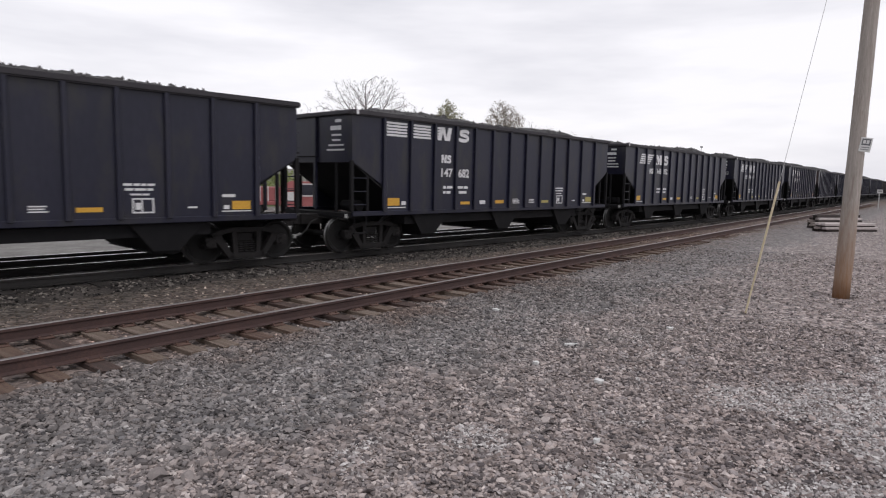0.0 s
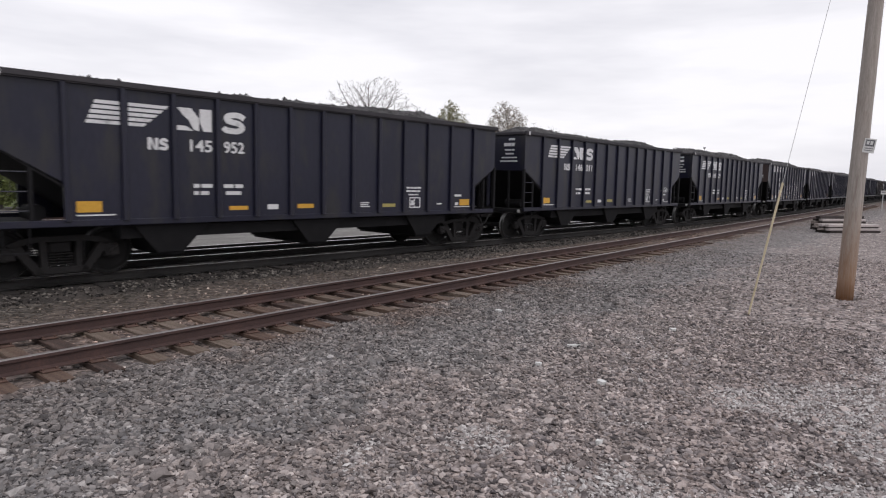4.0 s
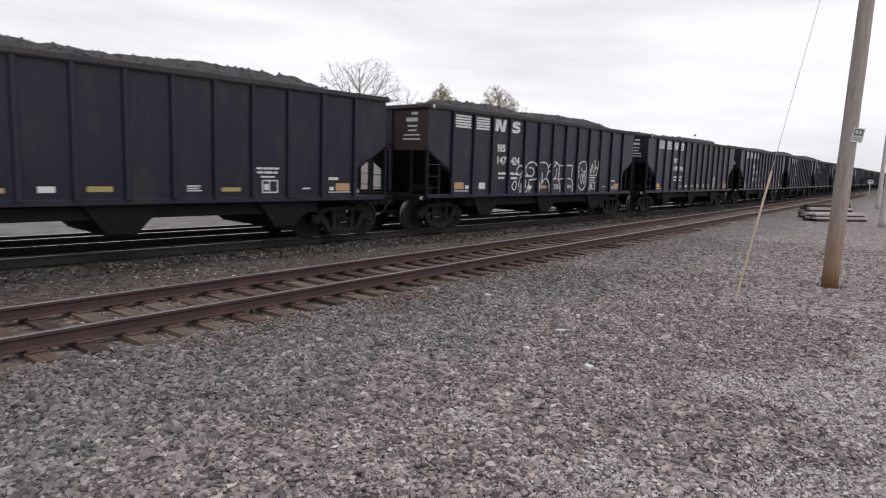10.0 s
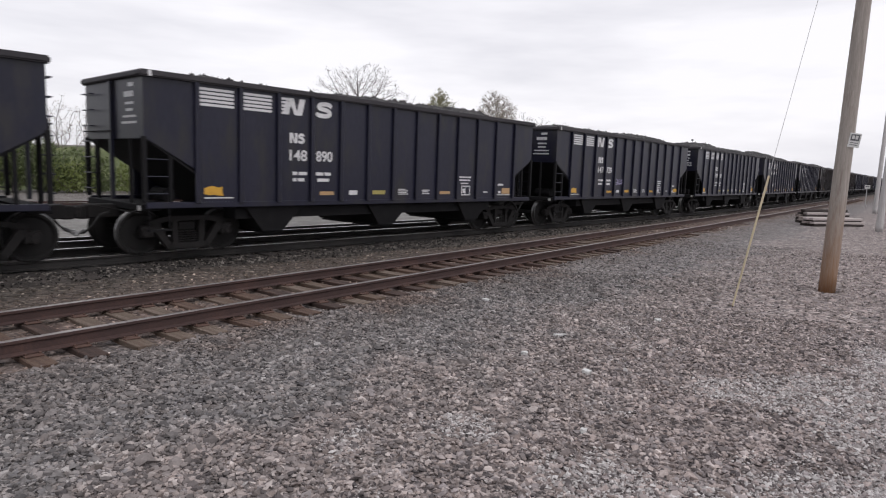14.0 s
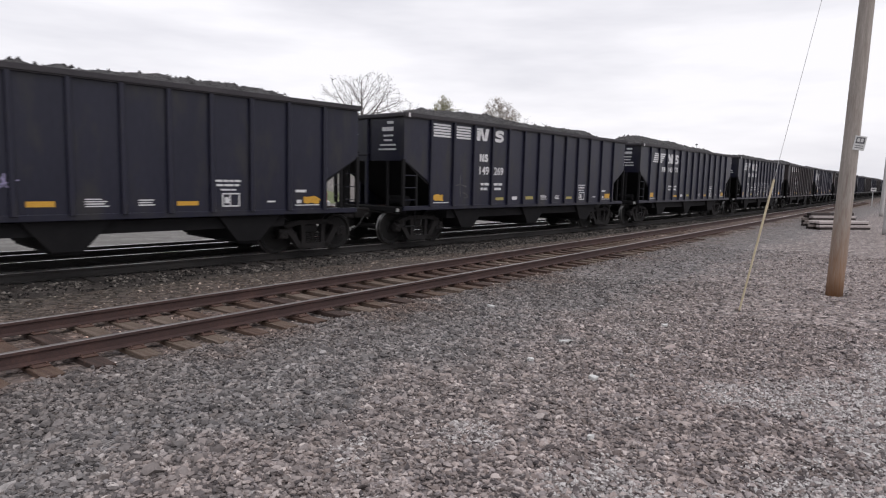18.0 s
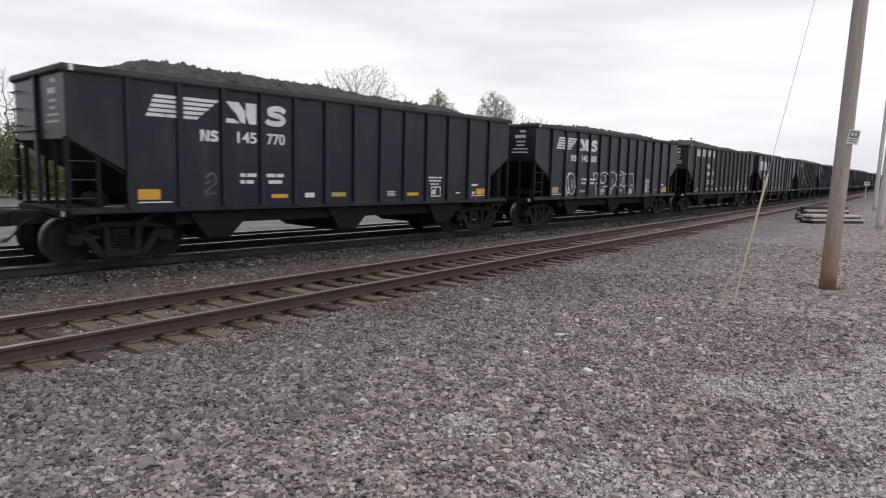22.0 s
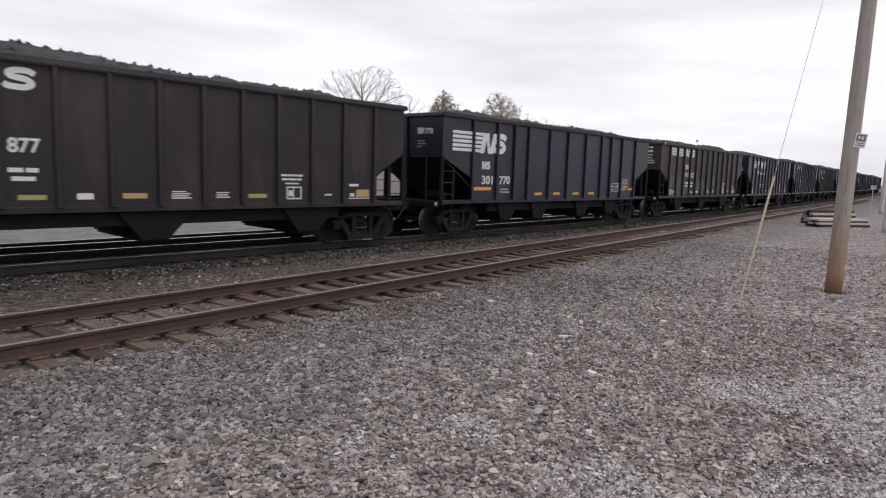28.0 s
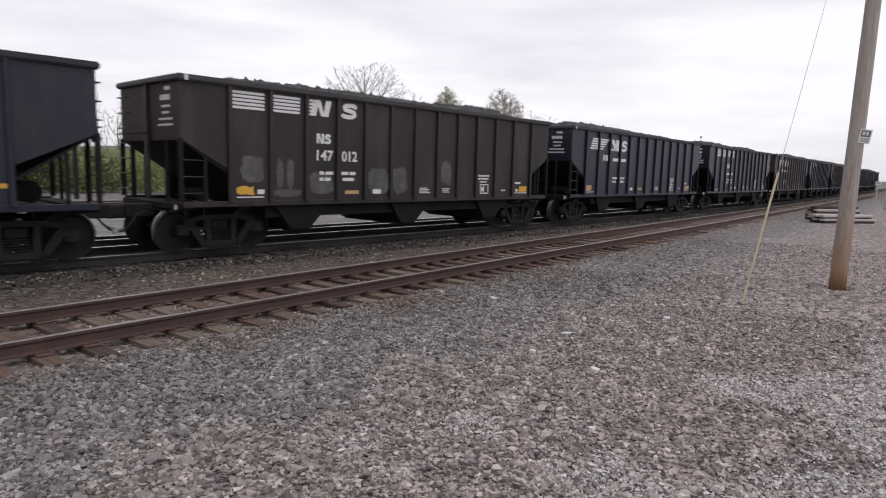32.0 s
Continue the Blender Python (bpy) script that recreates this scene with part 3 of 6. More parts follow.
def coal_mesh(seed, lift, half=HALF):
    r = random.Random(seed)
    bm = bmesh.new()
    nx, ny = 90, 16
    humps = [(r.uniform(-5.0, 5.0), r.uniform(1.2, 2.6), r.uniform(-0.09, 0.10)) for _ in range(6)]
    grid = []
    for i in range(nx + 1):
        x = -half + 0.08 + (2 * half - 0.16) * i / nx
        row = []
        for j in range(ny + 1):
            y = -1.42 + 2.84 * j / ny
            e = min(1, (half - abs(x)) / 1.9)
            crown = lift * e * (1 - (y / 1.42) ** 2)
            crown += sum(h * math.exp(-((x - c) / w) ** 2) for c, w, h in humps) * e * (1 - (y / 1.47) ** 2)
            z = 3.515 + crown + 0.07 * noise.noise((x * 2.2 + seed * 9, y * 2.2, seed)) * e + 0.05 * noise.noise((x * 7 + seed, y * 7, seed)) * (0.3 + e)
            row.append(bm.verts.new((x, y, z)))
        grid.append(row)
    for i in range(nx):
        for j in range(ny):
            bm.faces.new((grid[i][j], grid[i + 1][j], grid[i + 1][j + 1], grid[i][j + 1]))
    for _ in range(900):
        x, y = r.uniform(-half + 0.3, half - 0.3), r.uniform(-1.32, 1.32)
        i, j = int((x + half - 0.08) / (2 * half - 0.16) * nx), int((y + 1.42) / 2.84 * ny)
        z, q = grid[min(i, nx)][min(j, ny)].co.z, r.uniform(0.025, 0.075)
        top = bm.verts.new((x + r.uniform(-0.02, 0.02), y, z + q))
        low = [bm.verts.new((x + q * 1.1 * math.cos(a) * r.uniform(0.7, 1.2), y + q * 1.1 * math.sin(a), z - 0.01)) for a in (0.3, 1.9, 3.4, 5.0)]
        for k in range(4):
            bm.faces.new((top, low[k], low[(k + 1) % 4]))
    return mesh_of("coal_load", bm, coal)


def build_car(panels, half, truck, chutes, flare):
    car = new("hopper_car")
    # body sheets, with the ends cut up along the slope
    outline = [(-half, TOP - 0.04), (-half, KNEE), (panels[0], CUT), (panels[0], SILL), (panels[-1], SILL), (panels[-1], CUT), (half, KNEE), (half, TOP - 0.04)]
    bm = bmesh.new()
    bm_prism(bm, outline, -SIDE, -SIDE + 0.02)
    sheet = mesh_of("side_sheet", bm, car_black)
    for turn in (0, 180):
        part("side_sheet", sheet, None, car).matrix_local = pose(0, 0, 0, 0, 0, turn)
    bm = bmesh.new()
    bm_prism(bm, [(-0.055, SILL), (0.055, SILL), (0.045, TOP - 0.10), (-0.045, TOP - 0.10)], -SIDE - 0.075, -SIDE - 0.001)
    bmesh.ops.bevel(bm, geom=bm.edges[:], offset=0.012, segments=1, affect="EDGES")
    post = mesh_of("side_post", bm, car_black)
    bm = bmesh.new()
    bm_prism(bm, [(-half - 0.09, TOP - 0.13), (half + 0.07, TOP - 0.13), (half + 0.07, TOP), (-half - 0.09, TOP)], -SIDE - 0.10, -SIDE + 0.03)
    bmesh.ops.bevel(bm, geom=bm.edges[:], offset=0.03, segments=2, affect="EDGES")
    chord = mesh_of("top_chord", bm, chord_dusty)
    bm = bmesh.new()
    bm_prism(bm, [(-half + 0.02, SILL - 0.09), (half - 0.02, SILL - 0.09), (half - 0.02, SILL + 0.035), (-half + 0.02, SILL + 0.035)], -SIDE - 0.02, -SIDE + 0.06)
    bmesh.ops.bevel(bm, geom=bm.edges[:], offset=0.012, segments=1, affect="EDGES")
    sill = mesh_of("side_sill", bm, car_black)
    for turn in (0, 180):
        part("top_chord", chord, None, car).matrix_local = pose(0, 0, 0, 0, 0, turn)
        part("side_sill", sill, None, car).matrix_local = pose(0, 0, 0, 0, 0, turn)
        for x in panels:
            part("side_post", post, None, car).matrix_local = pose(0, 0, 0, 0, 0, turn) @ pose(x, 0, 0)
    # ends
    bm = bmesh.new()
    bm_box(bm, -half, -half + 0.02, -SIDE + 0.022, SIDE - 0.022, KNEE - 0.02, TOP - 0.05)
    end_sheet = mesh_of("end_sheet", bm, car_black)
    bm = bmesh.new()
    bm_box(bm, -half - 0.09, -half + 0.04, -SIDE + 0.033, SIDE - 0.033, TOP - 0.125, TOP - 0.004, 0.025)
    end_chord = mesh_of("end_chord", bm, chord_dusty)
    bm = bmesh.new()
    bm_prism(bm, [(-half + 0.021, KNEE), (-half + 0.021, KNEE - 0.04), (-half + 2.19, 0.945), (-half + 2.19, 1.02)], -SIDE + 0.022, SIDE - 0.022)
    slope = mesh_of("slope_sheet", bm, car_dark)
    bm = bmesh.new()
    bm_box(bm, -half - 0.075, -half - 0.001, -0.05, 0.05, SILL + 0.04, TOP - 0.13, 0.01)
    end_post = mesh_of("end_post", bm, car_black)
    bm = bmesh.new()
    bm_box(bm, -half - 0.03, -half + 0.03, -0.035, 0.035, SILL + 0.0, KNEE - 0.021, 0.008)
    end_brace = mesh_of("end_brace", bm, car_dark)
    bm = bmesh.new()
    bm_box(bm, -half - 0.045, -half + 0.045, -SIDE - 0.03, -SIDE + 0.06, SILL + 0.036, KNEE + 0.02, 0.01)
    corner_post = mesh_of("corner_post", bm, car_dark)
    bm = bmesh.new()
    bm_box(bm, -0.035, 0.035, -SIDE - 0.02, -SIDE + 0.05, SILL + 0.036, 2.03, 0.008)
    brace = mesh_of("brace", bm, car_dark)
    bm = bmesh.new()
    bm_box(bm, -half - 0.06, -half + 0.35, -SIDE + 0.07, SIDE - 0.07, SILL - 0.14, SILL - 0.01, 0.012)
    bm_box(bm, -half + 0.36, panels[0], -SIDE + 0.07, SIDE - 0.07, SILL - 0.10, SILL - 0.05)
    end_sill = mesh_of("end_sill", bm, car_dark)
    bm = bmesh.new()
    bm_tube(bm, (0, 0, 0), (0, 0.46, 0), 0.013, n=6)
    rung = mesh_of("rung", bm, car_black)
    bm = bmesh.new()
    for p, q in (((0.0, 0, 0), (-0.09, 0, 0)), ((-0.09, 0, 0), (-0.09, 0.46, 0)), ((-0.09, 0.46, 0), (0.0, 0.46, 0))):
        bm_tube(bm, p, q, 0.013, n=6)
    grip = mesh_of("rung", bm, car_black)
    bm = bmesh.new()
    for y in (0.0, 0.46):
        bm_box(bm, -0.012, 0.03, y - 0.02, y + 0.02, SILL + 0.05, KNEE - 0.02)
    stile = mesh_of("ladder", bm, car_dark)
    bm = bmesh.new()
    bm_tube(bm, (-half - 0.09, -0.2, 2.52), (-half - 0.09, SIDE - 0.05, 2.52), 0.016, n=6)
    grab = mesh_of("grab_iron", bm, car_dark)
    bm = bmesh.new()
    bm_box(bm, -half - 0.61, -half + 0.75, -0.17, 0.17, 0.72, 1.0, 0.02)
    bm_box(bm, -half - 0.78, -half - 0.55, -0.10, 0.14, 0.70, 0.98, 0.03)
    bm_box(bm, -half - 0.85, -half - 0.71, -0.16, -0.02, 0.72, 0.96, 0.03)
    coupler = mesh_of("coupler", bm, truck_iron)
    hose_path = [(-half - 0.25, -0.32, 0.86), (-half - 0.45, -0.36, 0.80), (-half - 0.59, -0.34, 0.58), (-half - 0.71, -0.26, 0.44), (-half - 0.79, -0.15, 0.42)]
    bm = bmesh.new()
    for p, q in zip(hose_path, hose_path[1:]):
        bm_tube(bm, p, q, 0.022, n=8)
    hose = mesh_of("air_hose", bm, rubber)
    bm = bmesh.new()
    lever = [(-half - 0.10, -SIDE + 0.02, 0.90), (-half - 0.10, -0.5, 0.90), (-half - 0.50, -0.25, 0.98)]
    for p, q in zip(lever, lever[1:]):
        bm_tube(bm, p, q, 0.013, n=6)
    lever = mesh_of("uncoupling_lever", bm, truck_iron)
    bm = bmesh.new()
    bm_box(bm, -half - 0.87, -half - 0.77, -0.19, -0.10, 0.37, 0.47, 0.015)
    bm_tube(bm, (-half - 0.79, -0.16, 0.43), (-half - 0.70, -0.26, 0.50), 0.028, n=8)
    glad_hand = mesh_of("glad_hand", bm, wire_steel)
    bm = bmesh.new()
    bm_box(bm, -half - 0.075, -half - 0.062, -SIDE + 0.10, -SIDE + 0.20, SILL - 0.13, SILL - 0.03)
    tag_plate = mesh_of("tag_plate", bm, sign_white)
    bm = bmesh.new()
    for x in (-0.2, 0.2):
        bm_tube(bm, (x, -SIDE - 0.01, SILL - 0.085), (x, -SIDE - 0.01, 0.55), 0.014, n=6)
    bm_box(bm, -0.22, 0.22, -SIDE - 0.06, -SIDE + 0.04, 0.53, 0.56)
    step = mesh_of("sill_step", bm, car_dark)
    for turn in (0, 180):
        m = pose(0, 0, 0, 0, 0, turn)
        for name, me in (("end_sheet", end_sheet), ("end_chord", end_chord), ("slope_sheet", slope), ("end_sill", end_sill), ("grab_iron", grab),
                         ("coupler", coupler), ("air_hose", hose), ("uncoupling_lever", lever), ("glad_hand", glad_hand), ("tag_plate", tag_plate)):
            part(name, me, None, car).matrix_local = m
        part("end_post", end_post, None, car).matrix_local = m
        for y in (-0.85, 0.85):
            part("end_brace", end_brace, None, car).matrix_local = m @ pose(0, y, 0)
        for mirror in (1, -1):
            q = m if mirror == 1 else m @ pose(0, 2 * SIDE - 0.03, 0)
            part("corner_post", corner_post, None, car).matrix_local = q
            part("brace", brace, None, car).matrix_local = q @ pose(-half + 0.52, 0, 0)
        part("sill_step", step, None, car).matrix_local = m @ pose(-half + 0.27, 0, 0)
        ladder = part("ladder", stile, None, car)
        ladder.matrix_local = m @ pose(-half - 0.02, SIDE - 0.54, 0)
        for k in range(7):
            part("rung", grip, None, ladder).matrix_local = pose(0, 0, SILL + 0.22 + 0.34 * k)
        for z in (1.28, 1.62, 1.96):
            r = part("side_rung", rung, None, car)
            r.matrix_local = m @ pose(-half, -SIDE - 0.02, z, 0, 0, -90)
    # the white corner tab, brake wheel and air tank at the brake end
    bm = bmesh.new()
    bm_lathe(bm, [(0.17, -0.015), (0.20, -0.015), (0.20, 0.015), (0.17, 0.015)], 18)
    for a in range(4):
        bm_tube(bm, (0, 0, 0), (0.18 * math.cos(a * 1.571), 0, 0.18 * math.sin(a * 1.571)), 0.012, n=5)
    part("brake_wheel", bm, truck_iron, car).matrix_local = pose(half + 0.14, -0.85, 2.45, 0, 0, 90)
    bm = bmesh.new()
    bm_tube(bm, (half - 0.95, -0.75, 1.30), (half - 0.95, 0.35, 1.30), 0.21, n=16)
    part("air_tank", bm, car_dark, car)
    bm = bmesh.new()
    bm_tube(bm, (-half + 0.75, -0.9, 1.22), (-half + 0.75, -0.25, 1.22), 0.15, n=14)
    part("brake_cylinder", bm, car_dark, car)
    # underneath: sill and three pairs of chutes
    box_part("centre_sill", (-half + 0.75, 6.0, -0.22, 0.22, 0.60, 1.0), car_dark, car)
    box_part("underframe", (-4.6, 4.6, -1.30, 1.30, 0.70, 0.95), car_dark, car)
    for y in (-0.62, 0.62):
        bm = bmesh.new()
        bm_tube(bm, (-4.9, y, 0.66), (4.9, y, 0.66), 0.022, n=8)
        part("train_line_pipe", bm, truck_iron, car)
    bm = bmesh.new()
    lo, hi = 0.40, SILL - 0.095
    a = [bm.verts.new(p) for p in ((-flare, -1.42, hi), (flare, -1.42, hi), (flare, 1.42, hi), (-flare, 1.42, hi))]
    b = [bm.verts.new(p) for p in ((-0.27, -1.33, lo), (0.27, -1.33, lo), (0.27, 1.33, lo), (-0.27, 1.33, lo))]
    bm.faces.new(a)
    bm.faces.new(b[::-1])
    for i in range(4):
        bm.faces.new((a[i], b[i], b[(i + 1) % 4], a[(i + 1) % 4]))
    chute = mesh_of("hopper_chute", bm, car_dark)
    bm = bmesh.new()
    bm_prism(bm, [(-0.25, 0.35), (0.22, 0.31), (0.31, 0.36), (0.31, 0.392), (-0.25, 0.392)], -1.24, -0.12)
    gate = mesh_of("chute_door", bm, car_dark)
    for x in chutes:
        c = part("hopper_chute", chute, None, car)
        c.matrix_local = pose(x, 0, 0)
        for y in (0.0, 1.36):
            part("chute_door", gate, None, c).matrix_local = pose(0, y, 0)
    # trucks
    wheel, side_frame, springs = wheel_mesh(), frame_mesh(), spring_mesh()
    bm = bmesh.new()
    bm_tube(bm, (0, -0.98, 0), (0, 0.98, 0), 0.075, n=10)
    axle = mesh_of("wheelset", bm, wheel_steel)
    bm = bmesh.new()
    bm_lathe(bm, [(0.05, -0.09), (0.095, -0.085), (0.105, -0.04), (0.105, 0.05)], 16)
    for k in range(3):
        bm_box(bm, 0.055 * math.cos(k * 2.09) - 0.016, 0.055 * math.cos(k * 2.09) + 0.016, -0.11, -0.08, 0.055 * math.sin(k * 2.09) - 0.016, 0.055 * math.sin(k * 2.09) + 0.016)
    cap = mesh_of("bearing_cap", bm, truck_iron)
    bm = bmesh.new()
    bm_box(bm, -0.2, 0.2, -1.0, 1.0, 0.46, 0.68, 0.03)
    bolster = mesh_of("bolster", bm, truck_iron)
    for c in (-truck, truck):
        part("bolster", bolster, None, car).matrix_local = pose(c, 0, 0)
        for y in (-1.02, 1.02):
            f = part("side_frame", side_frame, None, car)
            f.matrix_local = pose(c, y, 0, 0, 0, 0 if y < 0 else 180)
            part("spring_nest", springs, None, f).matrix_local = pose(0, 0, 0)
    for x in (-truck - 0.9, -truck + 0.9, truck - 0.9, truck + 0.9):
        w = part("wheelset", axle, None, car)
        w.matrix_local = pose(x, 0, 0.457)
        for y, turn in ((-0.775, 0), (0.775, 180)):
            part("wheel", wheel, None, w).matrix_local = pose(0, y, 0, 0, 0, turn)
        for y, turn in ((-1.04, 0), (1.04, 180)):
            part("bearing_cap", cap, None, w).matrix_local = pose(0, y, 0, 0, 0, turn)
    part("coal_load", coal_mesh(1, 0.39, half), coal, car, "heaped black coal")
    return car


def along(x):
    """From metres behind the leading end, on the drawing of the marks, to the car."""
    return x * 0.9845 - FRONT


def up(z):
    """From the drawing of the marks to the height over the rail."""
    return z * 1.027 + 0.017


def marks_bar(name, me, mat, car, x, z, w, h, y=-SIDE - 0.004):
    ob = part(name, me, None, car)
    w, h = w * 0.9845, h * 1.027
    ob.matrix_local = Matrix.Translation((along(x) + w / 2, y, up(z) + h / 2)) @ Matrix.Diagonal((w, 1, h, 1))
    return ob


def slab(mat):
    bm = bmesh.new()
    bm_box(bm, -0.5, 0.5, -0.002, 0.003, -0.5, 0.5)
    return mesh_of("mark", bm, mat)


WHITE_SLAB, GREY_SLAB, YELLOW_SLAB, FADED_SLAB, TAN_SLAB = (slab(m) for m in (white_paint, grey_paint, yellow_tape, faded_tape, tan_tape))


def leaning(name, mat, car, outline, y=-SIDE - 0.004):
    bm = bmesh.new()
    bm_prism(bm, [(along(x), up(z)) for x, z in outline], y, y + 0.005)
    return part(name, bm, mat, car)


TEXTS = {}


def lettering(text, height, mat, car, x, z, width):
    """Painted figures in the built-in font, fitted to a width."""
    key = (text, mat.name)
    if key not in TEXTS:
        cu = bpy.data.curves.new("figures", "FONT")
        cu.body, cu.size, cu.extrude, cu.offset = text, 1.0, 0.004, 0.02
        ob = new("figures", cu)
        bpy.context.view_layer.update()
        me = bpy.data.meshes.new_from_object(ob)
        bpy.data.objects.remove(ob)
        me.materials.append(mat)
        co = np.array([v.co[:] for v in me.vertices])
        me["wide"], me["high"] = float(np.ptp(co[:, 0])), float(np.ptp(co[:, 1]))
        TEXTS[key] = (me, co.min(0), co.max(0))
    me, lo, hi = TEXTS[key]
    ob = part("car_number", me, None, car)
    sx, sz = width * 0.9845 / (hi[0] - lo[0]), height * 1.027 / (hi[1] - lo[1])
    ob.matrix_local = Matrix.Translation((along(x) - lo[0] * sx, -SIDE - 0.004, up(z) - lo[1] * sz)) @ pose(0, 0, 0, 90) @ Matrix.Diagonal((sx, sz, 1, 1))
    return ob


def bars(car, x, z, w, h, n, me=None):
    """Small stencilled lines that cannot be read."""
    step = h / n
    for i in range(n):
        cut = (1.0, 0.82, 0.93, 0.7)[i % 4]
        marks_bar("stencil_line", me or GREY_SLAB, None, car, x, z + step * i, w * cut, step * 0.5)


def words(car, x, z, h, lengths):
    """A stencilled line in words too small to read."""
    for w in lengths:
        marks_bar("stencil_word", WHITE_SLAB, None, car, x, z, w, h)
        x += w + h * 0.55


def emblem_a(car):
    """Two groups of five stripes, a fringed block and a stepped block."""
    for x, w in ((1.12, 0.79), (2.10, 0.76)):
        for k in range(5):
            marks_bar("stripe", WHITE_SLAB, None, car, x, 3.0 + 0.078 * k, w, 0.052)
    for k in range(5):
        marks_bar("stripe", WHITE_SLAB, None, car, 3.09, 3.0 + 0.078 * k, 0.14 + 0.016 * k, 0.05)
    block_n(car, 3.16, 3.0, 0.56, 0.37, 0.10)
    block_s(car, 4.07, 3.0, 0.54, 0.37, 0.05)


def block_n(car, x, z, w, h, lean):
    """Two leaning uprights and a wedge between them."""
    leaning("emblem_block", white_paint, car, [(x, z), (x + w * 0.29, z), (x + w * 0.29 + lean * 0.85, z + h * 0.85), (x + lean, z + h)])
    leaning("emblem_block", white_paint, car, [(x + w * 0.66, z), (x + w * 0.95, z), (x + w * 0.95 + lean, z + h), (x + w * 0.66 + lean, z + h)])
    leaning("emblem_block", white_paint, car, [(x + w * 0.10 + lean, z + h), (x + w * 0.36 + lean, z + h), (x + w * 0.66 + lean * 0.2, z + h * 0.2), (x + w * 0.66, z), (x + w * 0.58, z)])


def block_s(car, x, z, w, h, lean):
    """One thick band that swings to one side and back."""
    band = ((0.87, 0.72), (0.70, 0.85), (0.42, 0.865), (0.17, 0.77), (0.20, 0.60), (0.45, 0.53), (0.68, 0.47), (0.83, 0.30), (0.68, 0.14), (0.40, 0.125), (0.16, 0.16), (0.06, 0.27))
    ribbon(car, [(x + w * u + lean * v, z + h * v) for u, v in band], h * 0.27, white_paint, "emblem_block", 0.0, "white painted band")


def small_blocks(car, x, z, w, h):
    """The owner's initials as two small blocks."""
    block_n(car, x, z, w * 0.52, h, 0.0)
    block_s(car, x + w * 0.55, z, w * 0.42, h, 0.0)


def emblem_b(car):
    """A leaning flag of five stripes, a swept one, and two blocks set close."""
    for k in range(5):
        z = 2.78 + 0.09 * k
        leaning("stripe", white_paint, car, [(1.40 + 0.04 * k, z), (2.01, z), (2.01, z + 0.062), (1.40 + 0.04 * k + 0.02, z + 0.062)])
        leaning("stripe", white_paint, car, [(2.17, z), (2.45 + 0.11 * k, z), (2.52 + 0.11 * k, z + 0.062), (2.17, z + 0.062)])
    leaning("emblem_block", white_paint, car, [(3.10, 2.77), (3.46, 2.77), (3.30, 2.86), (3.10, 2.86)])
    leaning("emblem_block", white_paint, car, [(3.12, 3.21), (3.42, 3.21), (3.58, 3.02), (3.58, 2.77), (3.46, 2.80), (3.36, 2.98), (3.26, 3.05)])
    leaning("emblem_block", white_paint, car, [(3.60, 3.21), (3.86, 3.21), (3.86, 2.77), (3.68, 2.77), (3.60, 2.95)])
    block_s(car, 4.08, 2.77, 0.58, 0.44, 0.04)


def emblem_c(car):
    for k in range(5):
        z = 2.50 + 0.125 * k
        leaning("stripe", white_paint, car, [(-0.02, z), (1.30 + 0.06 * k - 0.004, z), (1.35 + 0.06 * k, z + 0.085), (-0.02, z + 0.085)], -SIDE - 0.004)
    block_n(car, 1.30, 2.47, 0.76, 0.62, 0.20)
    block_s(car, 1.98, 2.49, 0.72, 0.62, 0.10)
    marks_bar("reflector", YELLOW_SLAB, None, car, 1.075, 1.34, 0.89, 0.10)
    for x in (4.555, 5.80, 7.22, 8.45):
        marks_bar("reflector", YELLOW_SLAB, None, car, x, 1.17, 0.46, 0.09)
    for x, z, w, h in ((10.43, 1.285, 0.62, 0.022), (10.43, 1.59, 0.62, 0.022), (10.43, 1.311, 0.03, 0.278), (11.02, 1.311, 0.03, 0.278), (10.50, 1.37, 0.22, 0.02), (10.78, 1.42, 0.2, 0.02), (10.50, 1.48, 0.5, 0.015)):
        marks_bar("data_box_line", WHITE_SLAB, None, car, x, z, w, h)
    bars(car, 11.40, 1.58, 0.62, 0.26, 3)
    marks_bar("reflector", YELLOW_SLAB, None, car, 11.47, 1.44, 0.45, 0.08)
    marks_bar("reflector", YELLOW_SLAB, None, car, 11.98, 1.34, 0.44, 0.08)
    marks_bar("reflector", FADED_SLAB, None, car, 11.42, 1.33, 0.38, 0.08)
    bars(car, 2.45, 1.26, 0.55, 0.18, 2)


def data_box(car, x, z, w, h):
    for bx, bz, bw, bh in ((x, z, w, 0.028), (x, z + h, w, 0.028), (x, z + 0.029, 0.03, h - 0.03), (x + w - 0.03, z + 0.029, 0.03, h - 0.03),
                           (x + w * 0.42, z + 0.029, 0.025, h - 0.03), (x + 0.06, z + 0.07, w * 0.25, h * 0.5)):
        marks_bar("data_box_line", WHITE_SLAB, None, car, bx, bz, bw, bh)


